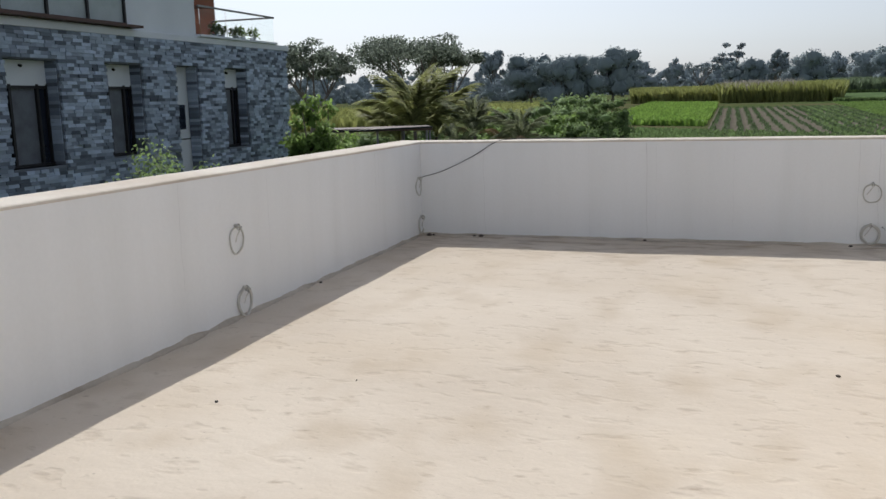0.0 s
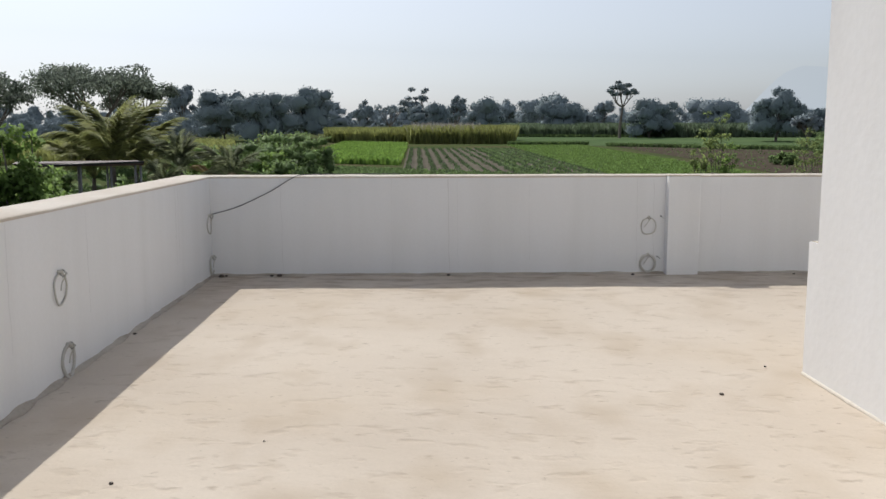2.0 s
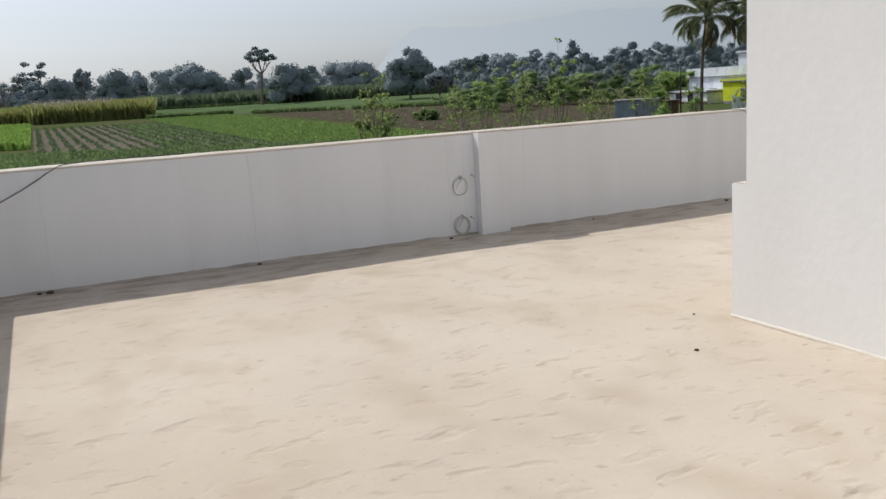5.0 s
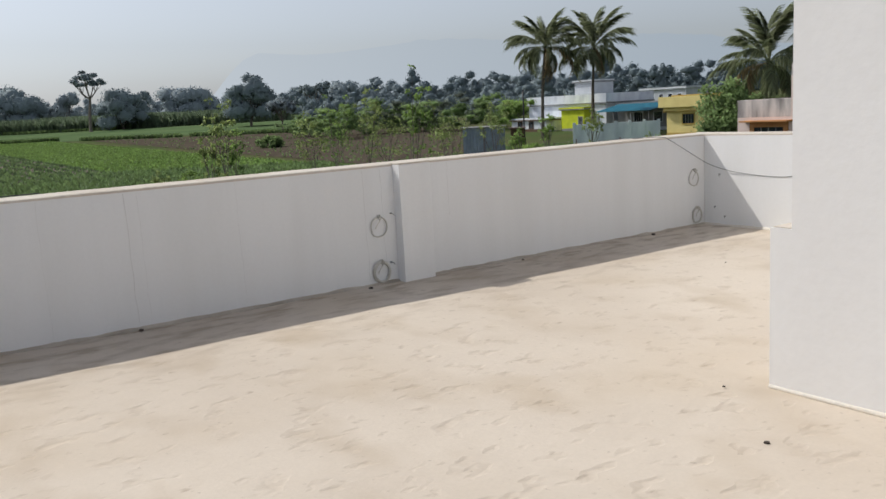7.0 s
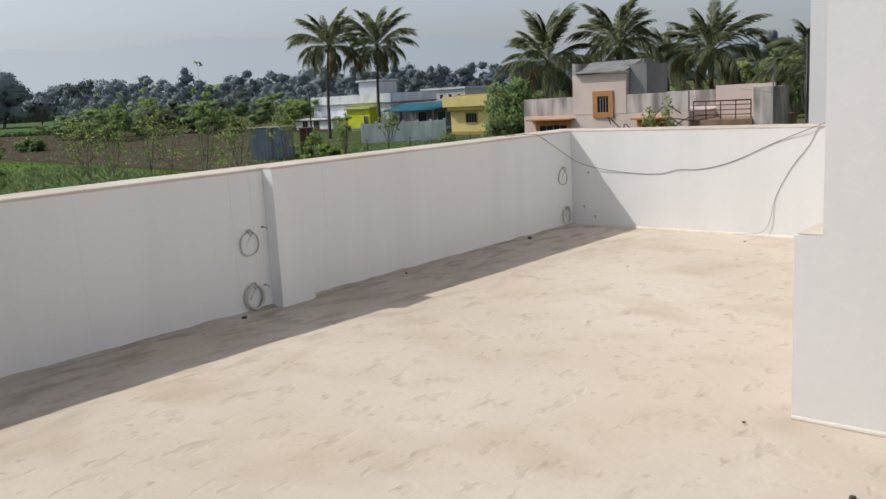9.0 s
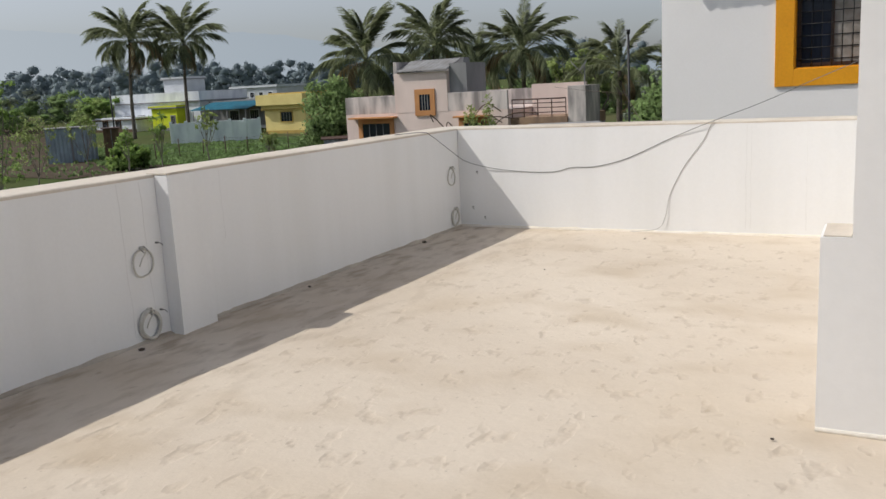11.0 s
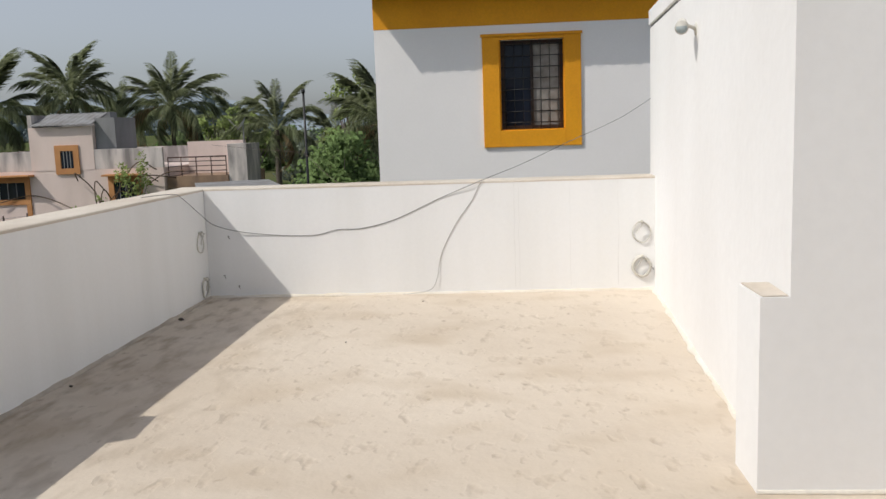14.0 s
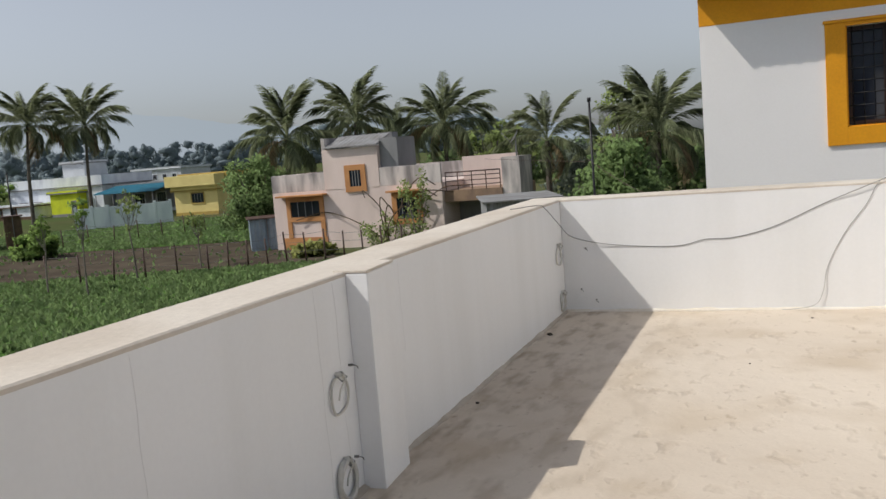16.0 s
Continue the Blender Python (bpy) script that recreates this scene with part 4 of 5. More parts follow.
# windows
for k, (a, b, lo, hi) in enumerate(OPEN):
    xw = SX - 0.33
    if k == 2:
        d = v_part("panel", box(xw - 0.03, xw, a, b, lo, hi), M_VILLA, "white panel with a small dark window")
        v_part("pane", box(xw + 0.002, xw + 0.03, a + 0.35, b - 0.2, 0.87, 1.51, 0.005), M_DARKGLASS, "", d)
        v_part("seam", box(xw + 0.002, xw + 0.012, a, b, 0.60, 0.63), M_BLACK, "", d)
        continue
    win = v_part("window", box(xw - 0.03, xw + 0.04, a, b, 1.96, hi), M_VILLA, "tall dark window under a white shutter box")
    v_part("camera_knob", tube([(xw + 0.04, (a + b) / 2, hi - 0.10), (xw + 0.10, (a + b) / 2, hi - 0.12)], 0.03, 8), M_BLACK, "", win)
    v_part("pane", box(xw - 0.03, xw - 0.02, a, b, lo, 1.96), M_DARKGLASS, "", win)
    v_part("curtain", box(xw - 0.015, xw - 0.005, a + 0.45, b - 0.3, lo, 1.96), M_BLIND, "", win)
    for y in (a + 0.03, b - 0.03, a + 0.4, b - 0.3):
        v_part("frame_bar", box(xw - 0.01, xw + 0.06, y - 0.03, y + 0.03, lo, 1.99), M_BLACK, "", win)
    for z in (lo + 0.03, 1.93):
        v_part("frame_bar", box(xw - 0.008, xw + 0.058, a, b, z - 0.03, z + 0.03), M_BLACK, "", win)
    v_part("sill", box(xw, SX + 0.03, a, b, lo - 0.05, lo, 0.005), M_JOINT, "", win)


# ---------------------------------------------------------------- village houses
def trimmed_window(parent, inv, x, y0, y1, z0, z1, trim, t=0.28):
    """Far window in a wall facing -x: surround, dark panes and grille bars."""
    def p(name, bm, m, par, lab=""):
        bm.transform(inv)
        return part(name, bm, m, par, lab)
    w = p("window", box(x - 0.03, x + 0.02, y0, y1, z0, z1), M_DARKGLASS, parent, "dark barred window with a painted surround")
    for a, b, c, d in ((y0 - t, y0, z0 - t, z1 + t), (y1, y1 + t, z0 - t, z1 + t), (y0, y1, z1, z1 + t), (y0, y1, z0 - t, z0)):
        p("surround", box(x - 0.07, x + 0.02, a, b, c, d), trim, w)
    for i in range(1, 4):
        y = y0 + (y1 - y0) * i / 4
        p("bar", box(x - 0.055, x - 0.035, y - 0.02, y + 0.02, z0, z1), M_GREYCEM, w)
    return w


PX = 44.6
pk = thing("pink_house", "faded pink flat-roofed house with rain-stained parapets", "house", PX, 20.0, -3.4)
pk_i = pk.matrix_basis.inverted()


def p_part(name, bm, material, label="", parent=None):
    bm.transform(pk_i)
    return part(name, bm, material, parent or pk, label)


p_part("wall", box(PX, PX + 9, 15.2, 25.8, -3.4, -0.05), M_PINK)
p_part("parapet", box(PX, PX + 0.2, 22.3, 25.8, -0.047, 0.95, 0.02), M_STAINED, "rain-stained parapet")
p_part("parapet", box(PX, PX + 0.2, 15.2, 18.85, -0.047, 0.98, 0.02), M_STAINED, "rain-stained parapet")
p_part("parapet", box(PX + 0.2, PX + 9, 25.6, 25.8, -0.047, 0.95), M_STAINED, "rain-stained parapet")
p_part("parapet", box(PX + 8.8, PX + 9, 15.2, 25.6, -0.047, 0.95), M_STAINED, "rain-stained parapet")
p_part("stair_tower", box(PX - 0.02, PX + 3, 18.85, 22.3, -0.047, 2.20), M_PINK, "pink stair tower")
p_part("tower_side", box(PX + 0.3, PX + 2.8, 17.75, 18.83, -0.04, 2.6), M_GREYCEM, "bare grey cement side of the tower")
p_part("tower_parapet", box(PX, PX + 3, 22.08, 22.3, 2.203, 2.85), M_STAINED)
p_part("tower_roof", corrugated(PX - 0.25, PX + 1.7, 18.75, 22.06, 2.26, 2.85, 0.3, 0.015, 0.05), M_ROOFTIN, "sloping grey sheet roof")
p_part("tower_parapet", box(PX + 2.2, PX + 3, 18.85, 22.06, 2.203, 2.95), M_GREYCEM)
trimmed_window(pk, pk_i, PX - 0.02, 19.95, 20.65, 0.05, 0.95, M_TERRA, 0.30)
trimmed_window(pk, pk_i, PX, 22.75, 24.65, -1.5, -0.62, M_TERRA, 0.28)
for y in (22.47, 24.66):
    p_part("jamb", box(PX - 0.07, PX + 0.02, y, y + 0.27, -2.69, -1.79), M_TERRA, "orange-brown painted jamb")
p_part("awning", box(PX - 0.6, PX, 22.2, 25.3, -0.32, -0.22, 0.02), M_TERRA, "orange-brown window awning")
p_part("apron", box(PX - 0.05, PX, 22.4, 25.3, -3.38, -2.7), M_TERRA, "orange-brown painted apron")
trimmed_window(pk, pk_i, PX, 16.7, 17.9, -1.9, -0.75, M_TERRA, 0.30)
p_part("awning", box(PX - 0.6, PX, 16.3, 18.3, -0.42, -0.32, 0.02), M_TERRA, "orange-brown window awning")
# recessed balcony and right block
p_part("balcony_floor", box(PX + 0.3, PX + 7, 11.9, 15.17, -1.15, -0.55), M_BROWNCEM, "balcony floor edge")
p_part("back_wall", box(PX + 3.5, PX + 3.7, 11.9, 15.17, -0.546, 1.2), M_PINK)
p_part("lower_wall", box(PX + 2.5, PX + 6.9, 11.9, 15.17, -3.4, -1.153), M_GREYCEM)
p_part("right_block", box(PX + 0.4, PX + 2.8, 10.9, 11.88, -3.4, 1.03), M_STAINED, "grey cement end block")
rail = p_part("railing", tube([(PX + 0.4, 12.0, 0.42), (PX + 0.4, 15.1, 0.42)], 0.04, 6), M_SILL, "brown balcony railing")
for z in (-0.3, -0.05, 0.2):
    p_part("rail_bar", tube([(PX + 0.4, 12.0, z), (PX + 0.4, 15.1, z)], 0.025, 5), M_SILL, "", rail)
for y in (12.0, 12.8, 13.6, 14.4, 15.1):
    p_part("post", tube([(PX + 0.4, y, -0.55), (PX + 0.4, y, 0.44)], 0.03, 5), M_SILL, "", rail)


def shed(name, label, az0, az1, d, h, depth, material, roof, zoff=0.0):
    """A small tin shed: ribbed walls and a shallow roof."""
    x0, y0, z = spot(az0, d)
    x1, y1, _ = spot(az1, d)
    e = thing(name, label, "shed", x0, y0, z, math.degrees(math.atan2(y1 - y0, x1 - x0)))
    L = math.hypot(x1 - x0, y1 - y0)
    bm = corrugated(0, h, 0, L, 0, 0, 0.3, 0.02, 0.03)
    bm.transform(Matrix(((0, 1, 0, 0), (0, 0, 1, 0), (1, 0, 0, 0), (0, 0, 0, 1))))
    part("front", bm, material, e)
    part("wall", box(0, 0.05, 0.05, depth, 0, h), material, e)
    part("wall", box(L - 0.05, L, 0.05, depth, 0, h), material, e)
    part("wall", box(0, L, depth, depth + 0.05, 0, h), material, e)
    part("roof", box(-0.15, L + 0.15, -0.2, depth + 0.2, h + 0.005, h + 0.07, 0.01), roof, e)
    part("post", box(L * 0.48, L * 0.52, -0.06, -0.02, 0, h), M_GREYCEM, e)
    return e


shed("tin_shed", "small blue-grey tin shed in the field", 36.9, 39.7, 76, 2.75, 3.0, M_TIN, M_ROOFTIN)
shed("rusty_shed", "low rusty tin shed beside the pink house", 53.2, 55.3, 54, 1.9, 2.5, M_TIN, M_SILL)
shed("brown_shed", "dark brown tin hut near the fence", 40.1, 41.0, 74, 2.6, 2.0, M_WOOD, M_SILL)


shed("sheet_roof_shed", "low cement shed with a pale sheet roof behind the end parapet", 66.0, 70.6, 31, 3.05, 4.0, M_GREYCEM, M_ROOFTIN)


def flat_house(name, label, x, y0, y1, z1, depth, wall, trim, windows=(), over=0.3, roof_h=0.35):
    """A flat-roofed village house facing -x, with slab, parapet and windows."""
    z0 = ground_z(x, (y0 + y1) / 2)
    e = thing(name, label, "house", x, (y0 + y1) / 2, z0)
    inv = e.matrix_basis.inverted()

    def p(nm, bm, m, lab=""):
        bm.transform(inv)
        return part(nm, bm, m, e, lab)
    p("wall", box(x, x + depth, y0, y1, z0, z1 - roof_h - 0.01), wall)
    p("roof", box(x - over, x + depth + 0.2, y0 - over, y1 + over, z1 - roof_h, z1 - roof_h + 0.14, 0.02), trim)
    p("parapet", box(x - over + 0.05, x + depth, y0 - over + 0.05, y1 + over - 0.05, z1 - roof_h + 0.145, z1), wall)
    p("plinth", box(x - 0.08, x, y0, y1, z0 - 0.2, z0 + 0.35), trim)
    for a, b, lo, hi in windows:
        trimmed_window(e, inv, x, a, b, lo, hi, trim, 0.12)
    return e


yh = flat_house("yellow_house", "small pale yellow house with ochre roof edge", 76.0, 52.4, 57.8, 0.2, 7, M_YELLOW, M_OCHRE, ((54.1, 55.6, -1.55, -0.55),), roof_h=0.5)
yi = yh.matrix_basis.inverted()
b = box(75.2, 77, 52.0, 58.3, 0.22, 1.35, 0.03)
b.transform(yi)
part("sun_breaker", b, M_YELLOW, yh, "deep yellow roof fascia")
b = box(77.0, 83, 51.6, 58.0, 1.0, 1.5, 0.03)
b.transform(yi)
part("roof_top", b, M_OCHRE, yh)
flat_house("white_house", "long white flat-roofed village house", 85.0, 75.6, 91.0, 2.3, 9, M_COMPOUND, M_GREYCEM, ((88.0, 89.2, -1.8, -0.6), (85.5, 86.7, -1.8, -0.6)), roof_h=1.3)
flat_house("lime_house", "lime-yellow painted house front", 83.5, 78.2, 82.6, 0.65, 3, M_LIME, M_GREYCEM, ((78.6, 79.2, -2.4, -0.7),))
flat_house("grey_house", "grey house under a teal sheet roof", 86.0, 65.3, 74.5, 0.9, 8, M_GREYCEM, M_GREYWALL, ((70.2, 71.6, -1.6, -0.4), (67.0, 68.3, -1.6, -0.4)))
flat_house("small_white_house", "small white house with a pale roof", 82.0, 84.0, 91.5, -0.6, 3, M_COMPOUND, M_WOOD, ((89.2, 90.0, -2.0, -1.1), (86.8, 87.6, -2.0, -1.1)))
flat_house("far_white_house", "far white house with a row of blue openings", 120.0, 91.0, 101.0, 3.0, 8, M_GREYWALL, M_COMPOUND, tuple((92 + 2 * i, 92.8 + 2 * i, 1.0, 1.8) for i in range(4)))
flat_house("roof_room", "white water-tank room on a roof", 88.0, 80.9, 84.5, 4.3, 4, M_GREYWALL, M_GREYCEM)
tr = thing("teal_canopy", "teal sheet canopy on thin posts", "canopy", 84.0, 69.6, ground_z(84, 69.6))
b = corrugated(81.5, 86.0, 65.0, 74.0, -0.1, 0.75, 0.4, 0.03, 0.05)
b.transform(tr.matrix_basis.inverted())
part("sheet", b, M_TEAL, tr)
for y in (65.4, 68.3, 71.2, 73.7):
    b = tube([(81.7, y, ground_z(82, y)), (81.7, y, -0.08)], 0.06, 6)
    b.transform(tr.matrix_basis.inverted())
    part("post", b, M_GREYCEM, tr)


def compound_wall():
    x0, y0, z = spot(44.2, 89)
    x1, y1, _ = spot(49.6, 88)
    e = thing("compound_wall", "whitewashed compound wall with blue stains", "wall", x0, y0, z, math.degrees(math.atan2(y1 - y0, x1 - x0)))
    L = math.hypot(x1 - x0, y1 - y0)
    n = 6
    for i in range(n):
        part("panel", box(L * i / n + 0.13, L * (i + 1) / n - 0.13, -0.08, 0.08, 0, 2.05 + 0.05 * (i % 2), 0.02), M_COMPOUND, e)
    for i in range(n + 1):
        part("pier", box(L * i / n - 0.13, L * i / n + 0.13, -0.13, 0.13, 0, 2.25, 0.02), M_COMPOUND, e)


compound_wall()


# ---------------------------------------------------------------- fence, poles, dish
def fence(name, pts, label, n, h=1.5):
    x0, y0, z0 = pts[0]
    e = thing(name, label, "fence", x0, y0, z0)
    tops = []
    rng = np.random.default_rng(int(abs(x0) * 10))
    for i in range(n):
        t = i / (n - 1) * (len(pts) - 1)
        k = min(int(t), len(pts) - 2)
        p = Vector(pts[k]).lerp(Vector(pts[k + 1]), t - k) - Vector(pts[0])
        lean = rng.normal(size=2) * 0.06
        top = p + Vector((lean[0], lean[1], h * (0.9 + 0.2 * rng.random())))
        part("post", tube([p - Vector((0, 0, 0.2)), top], 0.045, 5), M_SILL, e)
        tops.append((p, top))
    for f in (0.35, 0.65, 0.92):
        part("wire", tube([a.lerp(b, f) for a, b in tops], 0.008, 4), M_GREYWIRE, e)
    return e


fence("wire_fence", [spot(41.0, 47), spot(50.0, 46), spot(56.0, 46), spot(62.0, 44)], "thin wire fence on rough posts across the plots", 16)
fence("far_wire_fence", [spot(43.0, 72), spot(50.0, 74), spot(56.0, 72)], "far wire fence before the compound wall", 11, 1.4)
fence("garden_fence", [spot(-34.0, 24, 3.2, -8.8), spot(-28.0, 30, 3.2, -8.8)], "garden fence of wooden stakes below the villa", 6, 1.6)


def mast(name, label, az, d, z1, r, ox=1.05, oy=-2.6):
    x, y, z = spot(az, d, ox, oy)
    e = thing(name, label, "pole", x, y, z)
    part("shaft", tube([(0, 0, -0.3), (0, 0, z1 - z)], [r, r * 0.8], 8), M_BLACK, e)
    part("collar", tube([(0, 0, z1 - z - 0.12), (0, 0, z1 - z)], r * 1.3, 8), M_BLACK, e)
    return e


mast("steel_pole", "tall black steel pole behind the end parapet", 76.95, 26.0, 2.74, 0.042)
mast("utility_pole", "thin grey utility pole among far trees", 41.0, 95.0, 3.0, 0.09, 0.8, -5)
cable("overhead_wire", [(26.35, 3.45, 1.0), (20, 1.2, 0.45), (NX + 0.1, -0.86, 0.35)], 0.006, M_SILL, "thin overhead wire from the pole to a house wall", "wire")
cable("village_wire", [spot(57, 92)[:2] + (1.9,), spot(66, 70)[:2] + (1.1,), (26.35, 3.45, 0.9)], 0.007, M_SILL, "thin overhead wire from the village to the pole", "wire")


def dish():
    e = thing("satellite_dish", "pale satellite dish on the pink house roof", "satellite dish", 47.0, 11.6, 1.02, 15)
    bm = bmesh.new()
    rings = [[bm.verts.new((r * math.cos(a), r * r * 0.5, r * math.sin(a))) for a in [2 * math.pi * k / 16 for k in range(16)]] for r in (0.05, 0.25, 0.45, 0.55)]
    for a, b in zip(rings, rings[1:]):
        for k in range(16):
            bm.faces.new((a[k], a[(k + 1) % 16], b[(k + 1) % 16], b[k])).smooth = True
    bm.faces.new(rings[0])
    bm.transform(pose(0, 0, 1.0, 35, 0, 0) @ Matrix.Scale(0.75, 4))
    part("reflector", bm, M_GREYWALL, e)
    part("mount", tube([(0, 0, 0), (0, 0, 1.0)], 0.04, 6), M_GREYCEM, e)
    part("feed_arm", tube([(0, 0.1, 0.6), (0, 0.75, 1.3)], 0.02, 5), M_GREYCEM, e)


dish()


def lean_to():
    """Dark sheet roof on thin posts in the garden by the corner."""
    x0, y0, z = spot(-26.5, 34, 3.2, -8.8)
    x1, y1, _ = spot(-19.3, 34, 3.2, -8.8)
    e = thing("garden_shelter", "dark sheet-roofed garden shelter on thin posts", "shelter", x0, y0, z, math.degrees(math.atan2(y1 - y0, x1 - x0)))
    L = math.hypot(x1 - x0, y1 - y0)
    part("roof", box(0, L, -0.2, 2.4, 3.74, 3.86, 0.01), M_SILL, e)
    part("gutter", tube([(0, -0.22, 3.76), (L, -0.22, 3.86)], 0.04, 6), M_BLACK, e)
    for i in range(5):
        for y in (0.0, 2.2):
            part("post", tube([(0.1 + (L - 0.2) * i / 4, y, 0), (0.1 + (L - 0.2) * i / 4, y, 3.74)], 0.045, 6), M_GREYCEM, e)


lean_to()


# ---------------------------------------------------------------- plants
def make_tree(name, label, x, y, z, height, width, seed, leaves, n_clumps=40, per=40, size=0.45, base=0.3, open_crown=0.0, trunk_r=None, flat=1.0, group="", droop=0.2, aspect=0.5, core=0.0):
    """A tapered trunk with forking limbs and an uneven crown of leaf clumps."""
    rng = np.random.default_rng(seed)
    e = thing(name, label, "tree", x, y, z, group=group)
    r0 = trunk_r or height * 0.022
    bm = bmesh.new()
    hb = height * base
    lean = rng.normal(size=2) * 0.03 * height
    fork = Vector((lean[0], lean[1], hb))
    add_tube(bm, spline([(0, 0, -0.3), (lean[0] * 0.3, lean[1] * 0.3, hb * 0.5), fork], 4), [r0 * (1.25 - 0.45 * i / 8) for i in range(9)], 7)
    tips = []
    nl = 6
    for k in range(nl):
        a = 2 * math.pi * (k + rng.random() * 0.7) / nl
        reach = width * 0.5 * (0.45 + 0.5 * rng.random())
        tip = Vector((reach * math.cos(a), reach * math.sin(a), hb + (height - hb) * (0.45 + 0.45 * rng.random())))
        mid = fork.lerp(tip, 0.5) + Vector((0, 0, -0.06 * height * rng.random()))
        add_tube(bm, spline([fork, mid, tip], 3), [r0 * 0.55 * (1 - 0.13 * i) for i in range(7)], 5)
        tips.append(tip)
        for _ in range(2):
            b = rng.random() * 6.28
            t2 = mid.lerp(tip, 0.5) + Vector((math.cos(b), math.sin(b), 0.6)) * width * 0.17
            add_tube(bm, [mid, mid.lerp(t2, 0.6), t2], [r0 * 0.3, r0 * 0.2, r0 * 0.1], 4)
            tips.append(t2)
    part("trunk", bm, M_BARK, e)
    C = []
    for k in range(n_clumps):
        if k < len(tips):
            c = tips[k]
        else:
            a, u, v = rng.random() * 6.28, rng.random(), rng.random()
            rr = width * 0.5 * math.sqrt(u) * 0.92
            top = math.sqrt(max(0.05, 1 - (rr / (width * 0.5)) ** 2))
            zz = hb + (height - hb) * ((0.10 + 0.82 * top * v) if open_crown < 0.5 else (0.45 + 0.48 * top * (0.5 + 0.5 * v)))
            if open_crown and rng.random() < 0.25:
                c = tips[int(rng.integers(len(tips)))] + Vector(rng.normal(size=3)) * width * 0.05
            else:
                c = Vector((rr * math.cos(a), rr * math.sin(a), zz))
        rad = width * (0.15 if not open_crown else 0.11) * (0.7 + 0.7 * rng.random())
        C.append((c.x, c.y, min(c.z, height - rad * 0.6), rad, rad * (0.75 if not open_crown else 0.45) * flat, per))
    V, F, N = leaf_cloud(rng, C, size, droop, aspect, core, core > 0.5, (0, 0, hb + (height - hb) * 0.4))
    quads("crown", V, F, leaves, e, normals=N)
    return e


def frond_mesh(length, droop, seed, name, n=34):
    """One palm frond: midrib that rises and then arches over, with long hanging paired leaflets, along +x."""
    rng = np.random.default_rng(seed)
    V, F = [], []
    bend = radians(46 + 66 * droop)
    p, rib = Vector((0, 0, 0)), []
    sway = 0.10 * rng.normal()
    for i in range(n + 1):
        t = i / n
        rib.append(p.copy())
        a = radians(14) - bend * t ** 1.6
        p += Vector((math.cos(a), sway * t, math.sin(a))) * length / n
    for i in range(n):
        a, b = rib[i], rib[i + 1]
        w = 0.016 * (1 - i / n) + 0.003
        k = len(V)
        V += [a + Vector((0, w, 0)), a - Vector((0, w, 0)), b - Vector((0, w, 0)), b + Vector((0, w, 0))]
        F.append((k, k + 1, k + 2, k + 3))
        if i < 5:
            continue
        t = i / n
        along = (b - a).normalized()
        ll = length * 0.25 * min(1.0, 0.35 + 2.2 * (t - 0.12)) * (1 - 0.62 * t ** 3)
        for s in (1, -1):
            for q in (0.0, 0.5):
                o = a.lerp(b, q)
                d = (along * (0.62 + 0.25 * rng.random()) + Vector((0, s * (0.62 + 0.2 * rng.random()), -0.12 - 0.45 * rng.random() * (0.4 + droop)))).normalized()
                side = along * ll * 0.038
                lll = ll * (0.75 + 0.4 * rng.random())
                sag = Vector((0, -s * 0.12 * lll, -(0.28 + 0.30 * droop) * lll))
                k = len(V)
                V += [o - side * 0.6, o + side * 0.6, o + d * lll * 0.5 + side, o + d * lll + sag, o + d * lll * 0.5 - side]
                F.append((k, k + 1, k + 2, k + 3, k + 4))
    me = bpy.data.meshes.new(name)
    me.from_pydata([tuple(v) for v in V], [], F)
    me.update()
    return me


FRONDS = []
for i in range(8):
    me = frond_mesh(1.0, (0.15, 0.35, 0.6, 0.9, 1.2, 0.5, 0.8, 1.4)[i], i, "frond")
    me.materials.append(L_PALMDRY if i == 7 else L_PALM)
    FRONDS.append(me)
FRONDS_YELLOW = []
for me in FRONDS[:3]:
    c = me.copy()
    c.materials.clear()
    c.materials.append(L_OLIVE)
    FRONDS_YELLOW.append(c)


